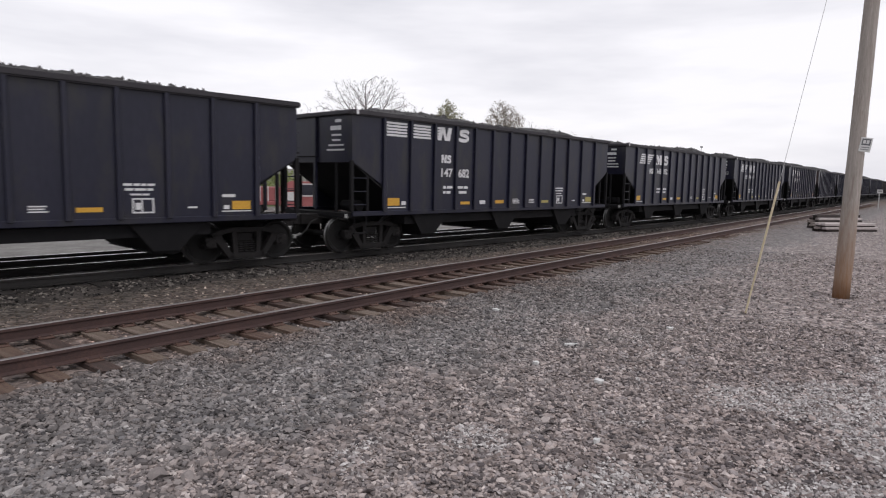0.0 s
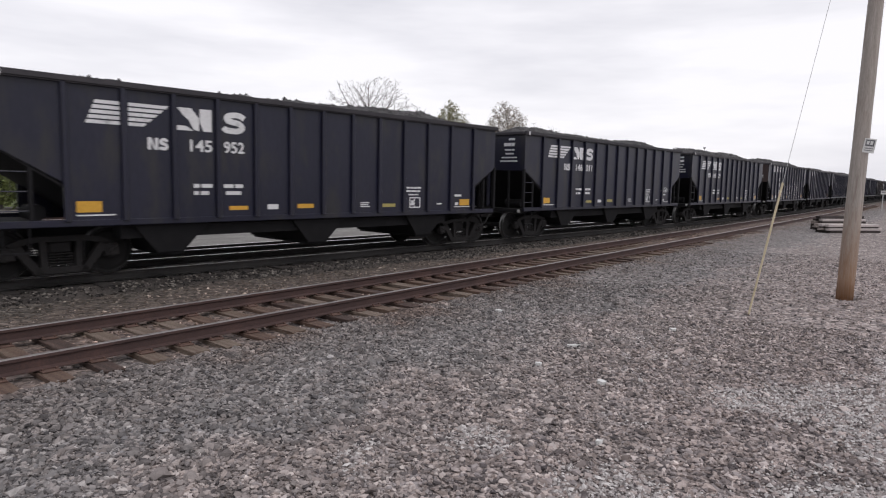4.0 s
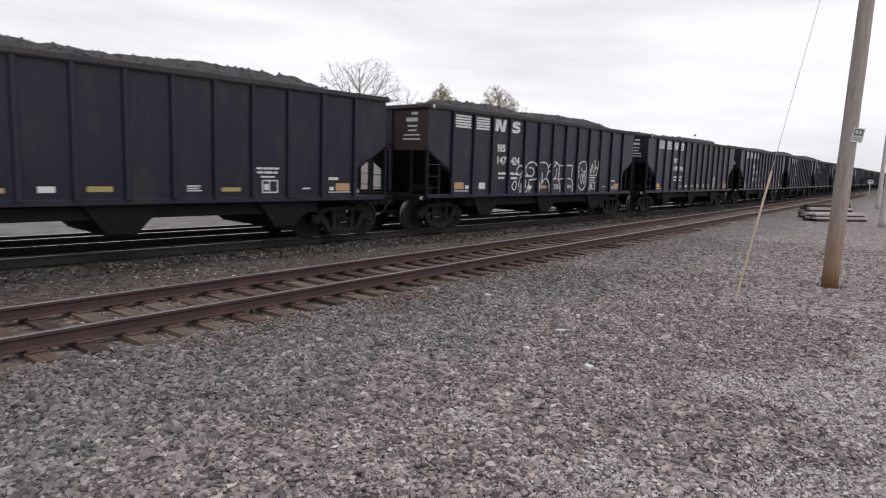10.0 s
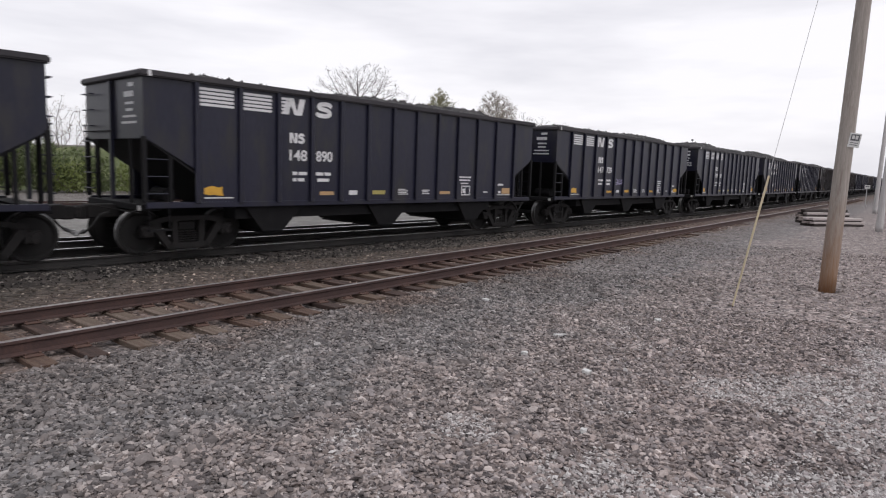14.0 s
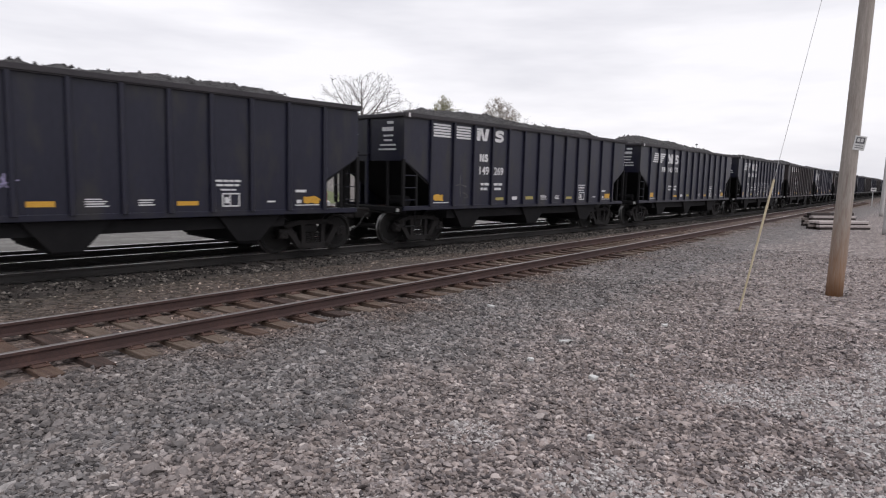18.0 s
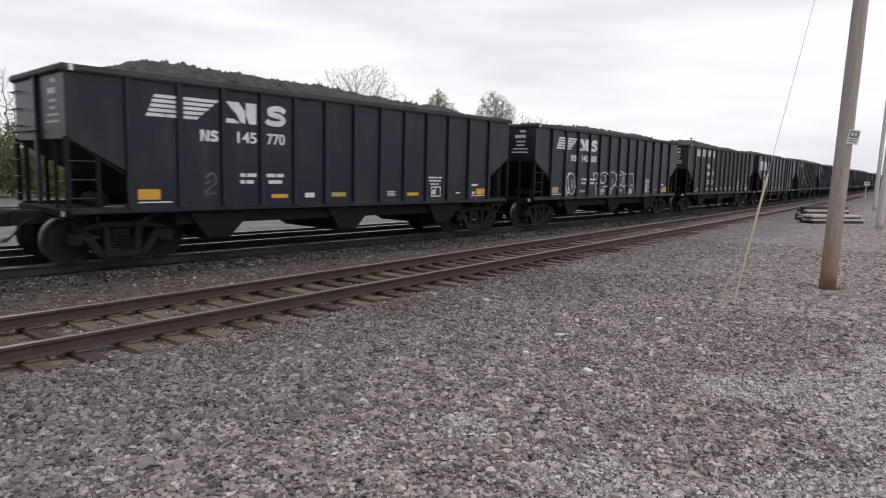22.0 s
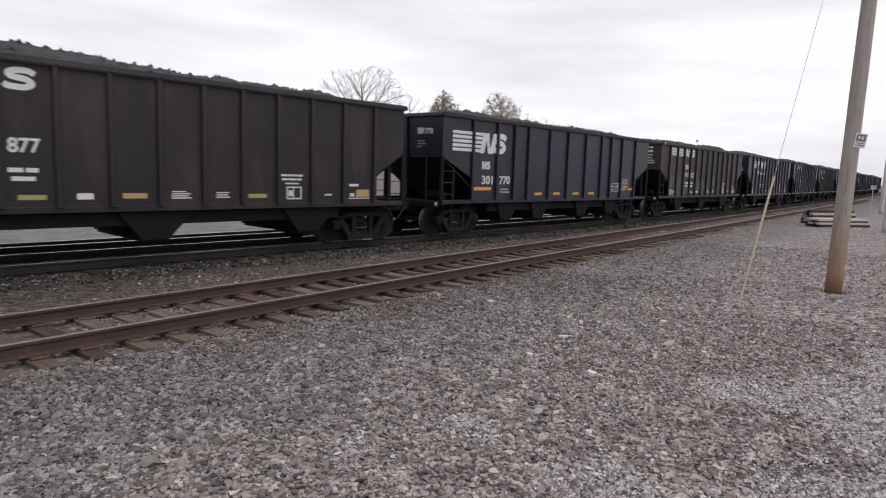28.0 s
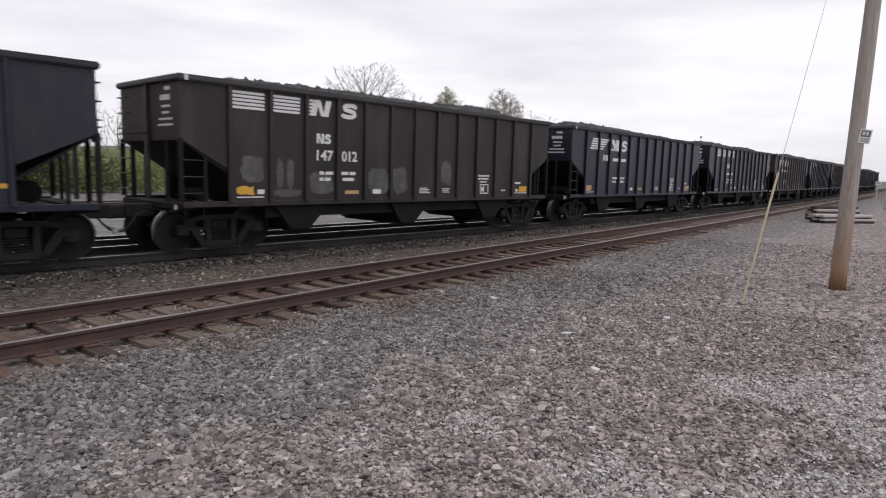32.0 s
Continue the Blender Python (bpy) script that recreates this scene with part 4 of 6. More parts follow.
def low_marks(car, style, tapes):
    """The row of reflectors, stencils and the data box along the sill."""
    tape = {"y": YELLOW_SLAB, "f": FADED_SLAB, "t": TAN_SLAB}
    xs = ((1.20, 0.44, 0.20, 1.19), (4.24, 0.44, 0.085, 1.18), (5.99, 0.46, 0.10, 1.19), (8.69, 0.46, 0.085, 1.18), (11.80, 0.44, 0.18, 1.18))
    for (x, w, h, z), c in zip(xs, tapes):
        if c == "r":
            r = random.Random(int(x * 10) + len(car.children))
            side = [(x + w * k / 4, z + r.uniform(-0.01, 0.035)) for k in range(5)] + [(x + w * r.uniform(0.9, 1.15), z + h * 0.5)] + [(x + w * (4 - k) / 4 * r.uniform(0.9, 1.0), z + h - r.uniform(0, 0.06)) for k in range(5)]
            leaning("reflector", yellow_tape, car, side)
        if c in tape:
            marks_bar("reflector", tape[c], None, car, x, z, w, h)
    marks_bar("stencil_line", WHITE_SLAB, None, car, 1.20, 1.125, 0.68, 0.025)
    marks_bar("stencil_line", WHITE_SLAB, None, car, 11.56, 1.135, 0.70, 0.022)
    marks_bar("stencil_patch", WHITE_SLAB, None, car, 5.18, 1.18, 0.28, 0.11)
    if style == "a":
        bars(car, 6.95, 1.18, 0.42, 0.17, 4, WHITE_SLAB)
    bars(car, 7.92, 1.19, 0.32, 0.14, 3, WHITE_SLAB)
    data_box(car, 9.69, 1.14, 0.42, 0.26)
    words(car, 9.50, 1.66, 0.045, (0.20, 0.12, 0.10, 0.14))
    words(car, 9.56, 1.57, 0.045, (0.16, 0.22, 0.11))
    words(car, 9.66, 1.48, 0.035, (0.22, 0.12))
    marks_bar("stencil_line", WHITE_SLAB, None, car, 10.80, 1.22, 0.21, 0.035)
    bars(car, 11.57, 1.44, 0.30, 0.12, 1, WHITE_SLAB)
    marks_bar("stencil_patch", WHITE_SLAB, None, car, 11.60, 1.19, 0.13, 0.08)
    words(car, 3.44, 1.645, 0.075, (0.13, 0.24))
    words(car, 3.44, 1.50, 0.075, (0.11, 0.18))
    words(car, 4.11, 1.645, 0.075, (0.23, 0.19))
    words(car, 4.16, 1.50, 0.075, (0.36,))
    end_marks(car)


def end_figures(car):
    """The owner's initials and number on the leading end of the long car."""
    figures = lettering("301770", 0.17, white_paint, car, 0, 2.96, 0.62)
    sx, sz = figures.data["wide"], figures.data["high"]
    figures.matrix_local = Matrix.Translation((-LONG_HALF - 0.006, -0.45, up(2.96))) @ pose(0, 0, 0, 90, 0, -90) @ Matrix.Diagonal((0.62 / sx, 0.17 / sz, 1, 1))
    for z, w, h in ((3.18, 0.26, 0.13), (2.84, 0.30, 0.03), (2.76, 0.36, 0.03), (2.68, 0.20, 0.03)):
        ob = part("stencil_line", GREY_SLAB, None, car)
        ob.matrix_local = Matrix.Translation((-LONG_HALF - 0.004, -0.45 - w / 2, z)) @ pose(0, 0, 0, 0, 0, 90) @ Matrix.Diagonal((w, 1, h, 1))


def end_marks(car):
    marks_bar("corner_tab", WHITE_SLAB, None, car, 0.02, 3.44, 0.07, 0.11, -SIDE - 0.106)
    # stencils on the leading end
    for z, w, h, y in ((3.42, 0.26, 0.075, -1.06), (3.24, 0.46, 0.11, -1.06), (3.06, 0.40, 0.05, -1.06), (2.93, 0.34, 0.05, -1.02), (2.80, 0.64, 0.045, -1.16), (2.68, 0.72, 0.045, -1.18)):
        n = 3 if w < 0.5 else 5
        for k in range(n):
            ob = part("stencil_line", WHITE_SLAB, None, car)
            ob.matrix_local = Matrix.Translation((-HALF - 0.004, y + w * (k + 0.5) / n, z)) @ pose(0, 0, 0, 0, 0, 90) @ Matrix.Diagonal((w / n * (0.93, 0.82, 0.9, 0.96)[(k + int(z * 50)) % 4], 1, h, 1))


def ribbon(car, points, width, mat, name="spray_stroke", wobble=0.2, label="sprayed white paint line"):
    """A sprayed line along points on the side sheet, rounded through them."""
    pts = [Vector((x, z)) for x, z in points]
    path = []
    for i in range(len(pts) - 1):
        p0, p1, p2, p3 = pts[max(i - 1, 0)], pts[i], pts[i + 1], pts[min(i + 2, len(pts) - 1)]
        for k in range(6):
            t = k / 6
            path.append(0.5 * (2 * p1 + (p2 - p0) * t + (2 * p0 - 5 * p1 + 4 * p2 - p3) * t * t + (3 * p1 - p0 - 3 * p2 + p3) * t ** 3))
    path.append(pts[-1])
    bm = bmesh.new()
    rows = []
    for i, p in enumerate(path):
        d = (path[min(i + 1, len(path) - 1)] - path[max(i - 1, 0)]).normalized()
        o = Vector((-d.y, d.x)) * width / 2 * (1 + wobble * math.sin(i * 0.7))
        rows.append([bm.verts.new((along(q.x), -SIDE - 0.005, up(q.y))) for q in (p - o, p + o)])
    for a, b in zip(rows, rows[1:]):
        bm.faces.new((a[0], b[0], b[1], a[1]))
    return part(name, bm, mat, car, label)


def oval(x, z, w, h, start=0, sweep=360, n=9):
    return [(x + w * math.cos(radians(start + sweep * i / n)), z + h * math.sin(radians(start + sweep * i / n))) for i in range(n + 1)]


# ---- the train ----
PITCH, FIRST = 14.911, 7.85


def gone(t):
    """How far the train has run at t seconds."""
    u = (t - 16) / 16
    return 5.73846 * t - 0.28571 + 1.40916 * u ** 2 + 0.26656 * u ** 3 - 1.49075 * u ** 4 + 0.01959 * u ** 5 + 1.68157 * u ** 6 - 0.12165 * u ** 7 - 0.53360 * u ** 8


def sprayed_letters(car):
    """Rounded letters in outline, a ghost and a zigzag along the lower side."""
    first_loop = ([(4.94, 1.85), (4.84, 1.92), (4.69, 1.96), (4.56, 1.9), (4.5, 1.76), (4.54, 1.66), (4.67, 1.65), (4.79, 1.69), (4.85, 1.8), (4.94, 1.85)],
        [(4.49, 1.42), (4.35, 1.42), (4.25, 1.29), (4.3, 1.18), (4.43, 1.16), (4.49, 1.27), (4.49, 1.42)],)
    spiral = ([(5.25, 1.89), (5.43, 1.89), (5.56, 1.8), (5.52, 1.66), (5.33, 1.6), (5.12, 1.68), (5.04, 1.83), (5.12, 1.99), (5.36, 2.09), (5.6, 2.06), (5.78, 1.93), (5.82, 1.73), (5.74, 1.53)],
        [(4.84, 1.61), (5.36, 1.62)],
        [(4.8, 1.62), (4.69, 1.5), (4.66, 1.3), (4.71, 1.12), (4.79, 1.01)],
        [(5.27, 1.48), (5.71, 1.51), (5.91, 1.49), (5.98, 1.39), (5.95, 1.15), (5.92, 1.0)],
        [(4.8, 1.39), (4.79, 1.15), (4.9, 1.06), (5.09, 1.07), (5.2, 1.19), (5.27, 1.42)],
        [(5.28, 1.33), (5.32, 1.01)],
        [(5.07, 1.48), (5.07, 1.21)],)
    arch = ([(5.84, 2.0), (5.98, 2.08), (6.22, 2.1), (6.41, 2.04), (6.5, 1.9), (6.49, 1.74), (6.39, 1.57)],
        [(6.11, 1.74), (6.11, 1.33), (6.17, 1.46), (6.34, 1.53), (6.52, 1.46), (6.63, 1.27), (6.63, 1.04)],
        [(6.49, 1.9), (6.64, 2.06)],
        [(6.57, 1.78), (6.69, 1.82)],)
    bow = ([(6.75, 2.07), (6.87, 2.13), (7.06, 2.11), (7.22, 2.03), (7.27, 1.86), (7.26, 1.53)],
        [(6.79, 1.91), (6.78, 1.72), (6.84, 1.59)],
        [(6.81, 1.92), (7.11, 2.09)],
        [(7.09, 1.89), (7.08, 1.66), (6.95, 1.53), (6.84, 1.46)],
        [(6.83, 1.51), (7.11, 1.54), (7.27, 1.47), (7.39, 1.27), (7.38, 1.07), (7.28, 1.01)],
        [(7.27, 1.44), (7.4, 1.53), (7.6, 1.54)],)
    hook = ([(7.27, 2.02), (7.51, 2.01), (7.73, 2.01)],
        [(7.76, 2.02), (8.23, 2.04)],
        [(8.23, 2.04), (8.21, 1.56)],
        [(7.89, 1.54), (8.15, 1.53), (8.3, 1.41), (8.32, 1.2), (8.29, 1.01)],)
    ghost = ([(8.76, 2.08), (8.92, 2.17), (9.17, 2.2), (9.31, 2.1), (9.34, 1.85), (9.37, 1.63), (9.35, 1.41), (9.28, 1.23), (9.11, 1.13), (8.89, 1.18), (8.76, 1.34)],
        [(8.65, 2.08), (8.78, 1.97), (8.63, 1.94), (8.78, 1.83), (8.64, 1.76), (8.75, 1.76)],
        [(8.8, 1.72), (8.68, 1.48), (8.67, 1.27), (8.71, 0.99)],
        [(8.99, 1.74), (8.92, 1.55), (9.0, 1.37), (9.09, 1.56), (8.99, 1.74)],
        [(9.19, 1.76), (9.11, 1.56), (9.2, 1.36), (9.29, 1.56), (9.19, 1.76)],
        [(8.91, 1.95), (9.03, 1.84), (9.22, 1.81), (9.32, 1.92)],
        [(9.33, 1.37), (9.54, 1.3), (9.64, 1.12), (9.73, 0.97)],)
    zigzag = ([(9.57, 2.1), (9.72, 1.74)],
        [(9.72, 1.74), (9.81, 2.14)],
        [(9.81, 2.14), (9.93, 1.76)],
        [(10.03, 2.26), (10.07, 1.79)],
        [(10.35, 2.25), (10.2, 1.67)],
        [(10.04, 1.97), (10.28, 1.98)],)
    for strokes in (first_loop, spiral, arch, bow, hook, ghost, zigzag):
        for pts in strokes:
            ribbon(car, pts, 0.04, white_paint)


def sprayed_figures(car):
    """A ghost and rounded letters in outline along the lower side."""
    ghost = ([(2.32, 1.73), (2.40, 1.87), (2.58, 1.91), (2.75, 1.87), (2.88, 1.72), (2.92, 1.5), (2.88, 1.26), (2.74, 1.13), (2.58, 1.16), (2.45, 1.26), (2.39, 1.5), (2.37, 1.71)],
        [(2.27, 1.75), (2.23, 1.56), (2.25, 1.32), (2.29, 1.09), (2.32, 1.0)],
        [(2.32, 1.32), (2.34, 1.17), (2.45, 1.18), (2.52, 1.29), (2.44, 1.38)],
        [(2.23, 1.81), (2.36, 1.75)],
        [(2.30, 1.9), (2.47, 1.83)],
        [(2.40, 1.94), (2.53, 1.85)],
        [(2.62, 1.68), (2.65, 1.35)],
        [(2.77, 1.66), (2.74, 1.3)],
        [(2.92, 1.41), (3.08, 1.28), (3.18, 1.11), (3.22, 0.99)],)
    first_loop = ([(4.63, 1.96), (4.49, 1.87), (4.52, 1.74), (4.63, 1.67), (4.76, 1.75), (4.81, 1.88), (4.63, 1.96)],
        [(4.47, 1.96), (4.38, 1.89), (4.46, 1.8)],)
    spiral = ([(5.35, 1.85), (5.51, 1.81), (5.54, 1.68), (5.41, 1.56), (5.20, 1.56), (5.06, 1.71), (5.09, 1.88), (5.32, 1.98), (5.58, 1.96), (5.75, 1.86), (5.85, 1.65), (5.81, 1.48), (5.73, 1.42), (5.32, 1.4)],
        [(5.32, 1.55), (4.65, 1.55)],
        [(4.65, 1.55), (4.65, 1.31), (4.70, 0.99)],
        [(5.85, 1.44), (6.02, 1.37), (6.06, 1.16), (6.02, 0.98)],
        [(4.77, 1.38), (4.78, 1.14), (4.87, 1.03), (5.10, 1.04), (5.19, 1.17), (5.20, 1.38)],
        [(5.32, 1.35), (5.36, 0.99)],
        [(5.01, 1.48), (5.02, 1.24)],)
    arch = ([(5.88, 1.93), (6.03, 1.99), (6.27, 1.99), (6.50, 1.87), (6.54, 1.69), (6.45, 1.49), (6.35, 1.43)],
        [(6.18, 1.71), (6.20, 1.41), (6.17, 1.26), (6.28, 1.41), (6.50, 1.46), (6.70, 1.34), (6.80, 1.15), (6.81, 0.99)],
        [(6.54, 1.83), (6.65, 1.95)],
        [(6.60, 1.66), (6.77, 1.72)],)
    bow = ([(6.81, 2.01), (7.00, 2.03), (7.21, 1.97), (7.32, 1.81), (7.34, 1.52), (7.39, 1.44)],
        [(6.79, 1.8), (7.13, 1.96)],
        [(7.21, 1.81), (7.16, 1.59), (7.00, 1.44), (6.84, 1.39)],
        [(6.84, 1.4), (7.10, 1.47), (7.35, 1.37), (7.52, 1.19), (7.52, 0.98)],
        [(7.39, 1.4), (7.62, 1.47)],)
    hook = ([(7.35, 1.95), (7.71, 1.94), (8.28, 1.95)],
        [(8.28, 1.95), (8.32, 1.47)],
        [(8.01, 1.46), (8.30, 1.43), (8.46, 1.24), (8.47, 1.02)],
        [(8.61, 1.58), (8.75, 1.49), (8.66, 1.36)],)
    zigzag = ([(7.79, 1.29), (7.89, 0.99)],
        [(7.89, 0.99), (7.97, 1.29)],
        [(8.01, 1.29), (8.02, 1.0)],
        [(8.17, 1.26), (8.17, 1.0)],
        [(8.02, 1.15), (8.17, 1.15)],)
    for strokes in (ghost, first_loop, spiral, arch, bow, hook, zigzag):
        for pts in strokes:
            ribbon(car, pts, 0.036, white_paint)


def worn_patch(car, x, z, w, h):
    """A faded patch with an uneven rounded outline."""
    r = random.Random(int(x * 100))
    ring = []
    for k in range(18):
        a = 2 * math.pi * k / 18
        q = r.uniform(0.82, 1.08)
        ring.append((x + w / 2 + w * 0.54 * q * math.copysign(abs(math.cos(a)) ** 0.6, math.cos(a)), z + h / 2 + h * 0.52 * q * math.copysign(abs(math.sin(a)) ** 0.6, math.sin(a))))
    leaning("worn_patch", patch_paint, car, ring, -SIDE - 0.003)


def small_tag(car, x, z, mat):
    """A short looped signature that cannot be read."""
    strokes = ([(x + 0.16, z + 0.10), (x + 0.04, z + 0.13), (x - 0.04, z + 0.0), (x + 0.04, z - 0.10), (x + 0.17, z - 0.07)],
               [(x + 0.20, z + 0.09), (x + 0.19, z - 0.06), (x + 0.27, z - 0.09), (x + 0.31, z + 0.09)],
               [(x + 0.46, z + 0.12), (x + 0.37, z + 0.09), (x + 0.45, z + 0.0), (x + 0.46, z - 0.09), (x + 0.36, z - 0.08)],
               oval(x + 0.56, z, 0.06, 0.09, 90, 340, 7),
               [(x + 0.64, z + 0.14), (x + 0.66, z - 0.07), (x + 0.76, z - 0.08)],
               [(x - 0.14, z - 0.05), (x + 0.2, z - 0.02), (x + 0.5, z - 0.05), (x + 0.86, z + 0.03)])
    for pts in strokes:
        ribbon(car, pts, 0.026, mat)


tag_purple = material("tag_purple", [(0.24, 0.21, 0.36), (0.31, 0.28, 0.44), (0.38, 0.35, 0.50)], 3, 20, 0.6, 0.1, bump=0.0)
CARS = {  # emblem, figures, paint, reflectors
    -1: ("a", "", "", "k", "yyfyy"), 0: ("b", "", "", "k", "yyfyy"), 1: ("a", "147", "682", "k", "yyyff"), 2: ("b", "145", "952", "k", "yyyfy"), 3: ("b", "146", "011", "k", "rff--"),
    4: ("b", "145", "129", "k", "ytfft"), 5: ("a", "147", "424", "k", "t-t-t"), 6: ("a", "148", "890", "k", "rtftt"), 7: ("a", "147", "739", "k", "ryyyr"), 8: ("a", "149", "269", "k", "rfffy"),
    9: ("b", "145", "770", "k", "yyfyy"), 10: ("b", "145", "808", "k", "t---y"), 11: ("a", "146", "877", "w", "-ftft"), 12: ("c", "301", "770", "k", "yyyyy"), 13: ("a", "147", "012", "w", "rt--y"),
    14: ("b", "", "", "k", "t-f-t"), 15: ("a", "", "", "k", "-f--f"), 16: ("b", "", "", "w", "t--f-"), 17: ("a", "", "", "k", "ft--t"), 18: ("a", "", "", "w", "--f-t"),
    19: ("b", "", "", "k", "t--f-"), 20: ("a", "", "", "k", "f--t-"), 21: ("b", "", "", "w", "-t--f"), 22: ("a", "", "", "k", "t---f")}
TRAIN = []


def make_train():
    base = build_car(PANEL, HALF, 5.58, (-3.65, -0.03, 3.65), 0.77)
    wide = build_car(WIDE_PANEL, LONG_HALF, 5.82, (-3.575, -1.6, 1.475, 3.885), 0.62)
    heaps = [coal_mesh(i + 2, lift) for i, lift in enumerate((0.42, 0.42, 0.37, 0.40, 0.48, 0.55, 0.44, 0.42, 0.45, 0.47, 0.38, 0.44, 0.46, 0.42))]
    kinds = {"a": "striped white emblem", "b": "swept flag emblem", "c": "large striped emblem"}
    for i, (style, first, last, paint, tapes) in CARS.items():
        car = base if i == -1 else wide if style == "c" else copy_thing(base_clean, pose(0, 0, 0))
        if i == -1:
            base_clean = copy_thing(base, pose(0, 0, 0))
        for ob in car.children_recursive:
            if ob.name.startswith("coal_load") and style != "c":
                ob.data = heaps[i % 14]
            if i in (5, 13) and ob.name.startswith("end_sheet"):
                ob.material_slots[0].link = "OBJECT"
                ob.material_slots[0].material = end_rust
            elif paint == "w" and ob.data.materials[0] == car_black:
                ob.material_slots[0].link = "OBJECT"
                ob.material_slots[0].material = car_brown
        if i == 10:
            for x in (3.33, 5.07, 6.77):
                marks_bar("reflector", FADED_SLAB, None, car, x, 1.19, 0.44, 0.085)
        if i == 11:
            marks_bar("reflector", YELLOW_SLAB, None, car, 3.33, 1.20, 0.44, 0.11)
        {"a": emblem_a, "b": emblem_b, "c": emblem_c}[style](car)
        if style == "c":
            end_figures(car)
        else:
            low_marks(car, style, tapes)
        if style == "a":
            small_blocks(car, 3.35, 2.37, 0.44, 0.23)
            x1, x2, z, h, w = 3.35, 4.12, 1.97, 0.25, 0.50
        elif style == "b":
            small_blocks(car, 2.52, 2.36, 0.42, 0.23)
            x1, x2, z, h, w = 3.38, 4.13, 2.36, 0.24, 0.48
        else:
            small_blocks(car, 1.455, 1.99, 0.42, 0.24)
            x1, x2, z, h, w = 1.46, 2.41, 1.53, 0.26, 0.58
        if first:
            lettering(first, h, white_paint, car, x1, z, w)
            lettering(last, h, white_paint, car, x2, z, w)
        else:
            bars(car, x1, z, w, h, 1, WHITE_SLAB)
            bars(car, x2, z, w, h, 1, WHITE_SLAB)
        extra = ""
        if i in (1, 5, 11, 13):
            marks_bar("stencil_patch", WHITE_SLAB, None, car, 1.72, 1.20, 0.17, 0.10)
        if i == 8:
            for pts in ([(2.42, 1.95), (2.41, 1.55), (2.44, 1.30)], [(2.20, 1.62), (2.40, 1.66), (2.72, 1.60)], [(2.55, 1.42), (2.70, 1.38), (2.78, 1.28), (2.60, 1.27)]):
                ribbon(car, pts, 0.03, patch_paint)
        if i == 9:
            for pts in ([(2.62, 1.62), (2.78, 1.72), (2.86, 1.55), (2.70, 1.40), (2.56, 1.32)], [(2.60, 1.50), (2.74, 1.56)], [(2.58, 1.28), (2.84, 1.30)]):
                ribbon(car, pts, 0.05, patch_paint)
        if i == 5:
            marks_bar("stencil_patch", WHITE_SLAB, None, car, 2.41, 1.19, 0.32, 0.20)
            sprayed_letters(car)
            extra = ", sprayed white outline writing"
        if i == 10:
            sprayed_figures(car)
            extra = ", sprayed white outline drawings"
        if i == 3:
            small_tag(car, 11.38, 1.68, white_paint)
        if i == 7:
            small_tag(car, 5.05, 1.62, tag_purple)
        if i == 13:
            for x, z, w, h in ((1.32, 1.45, 0.55, 0.56), (2.22, 1.32, 0.18, 0.68), (2.50, 1.32, 0.18, 0.70), (2.15, 1.14, 0.78, 0.17), (5.02, 1.16, 0.70, 0.68), (5.90, 1.16, 0.54, 0.72), (3.14, 1.16, 0.72, 0.56), (7.86, 1.42, 0.44, 0.66)):
                worn_patch(car, x, z, w, h)
            extra = ", grey worn patches"
        look_ = "dusty brown-black" if paint == "w" else "black"
        tagged(car, f"{look_} hopper car heaped with coal" + (extra or f", {kinds[style]}"), "hopper car", "coal train")
        TRAIN.append((i, car))
    for ob in (base_clean, *base_clean.children_recursive):
        bpy.data.objects.remove(ob)


make_train()


# ---- poles, signs and the timber pile ----
def wooden_pole(name, foot, top, r0, r1, label, wet=False):
    pole = tagged(new(name), label, "utility pole")
    foot, top = Vector(foot), Vector(top)
    pole.location = foot
    d = top - foot
    rnd = random.Random(int(foot.x * 10))
    for part_name, a, b, mat in (("shaft", 0.0, 1.0, pole_wet if wet else pole_pale),):
        bm = bmesh.new()
        rings = []
        for i in range(25):
            f = a + (b - a) * i / 24
            c, r = d * f, r0 + (r1 - r0) * f
            rings.append([bm.verts.new(c + Vector(((r + rnd.uniform(-0.004, 0.004)) * math.cos(2 * math.pi * k / 20), (r + rnd.uniform(-0.004, 0.004)) * math.sin(2 * math.pi * k / 20), 0))) for k in range(20)])
        for p, q in zip(rings, rings[1:]):
            for k in range(20):
                bm.faces.new((p[k], p[(k + 1) % 20], q[(k + 1) % 20], q[k]))
        bm.faces.new(rings[0][::-1])
        bm.faces.new(rings[-1])
        me = mesh_of(part_name, bm, mat)
        smooth(me)
        part(part_name, me, None, pole)
    return pole


POLE_FOOT, POLE_TOP = Vector((8.286, 12.704, -0.35)), Vector((8.629, 12.897, 11.39))
wooden_pole("utility_pole", POLE_FOOT, POLE_TOP, 0.158, 0.11, "weathered grey-brown wooden utility pole leaning slightly", wet=True)
wooden_pole("utility_pole", (21.47, 29.54, -0.35), (22.2, 30.2, 9.5), 0.16, 0.12, "pale grey weathered wooden utility pole further along the yard")
wooden_pole("utility_pole", (34.72, 48.46, -0.35), (35.4, 49.2, 9.5), 0.16, 0.12, "distant dark wooden utility pole beside the tracks")


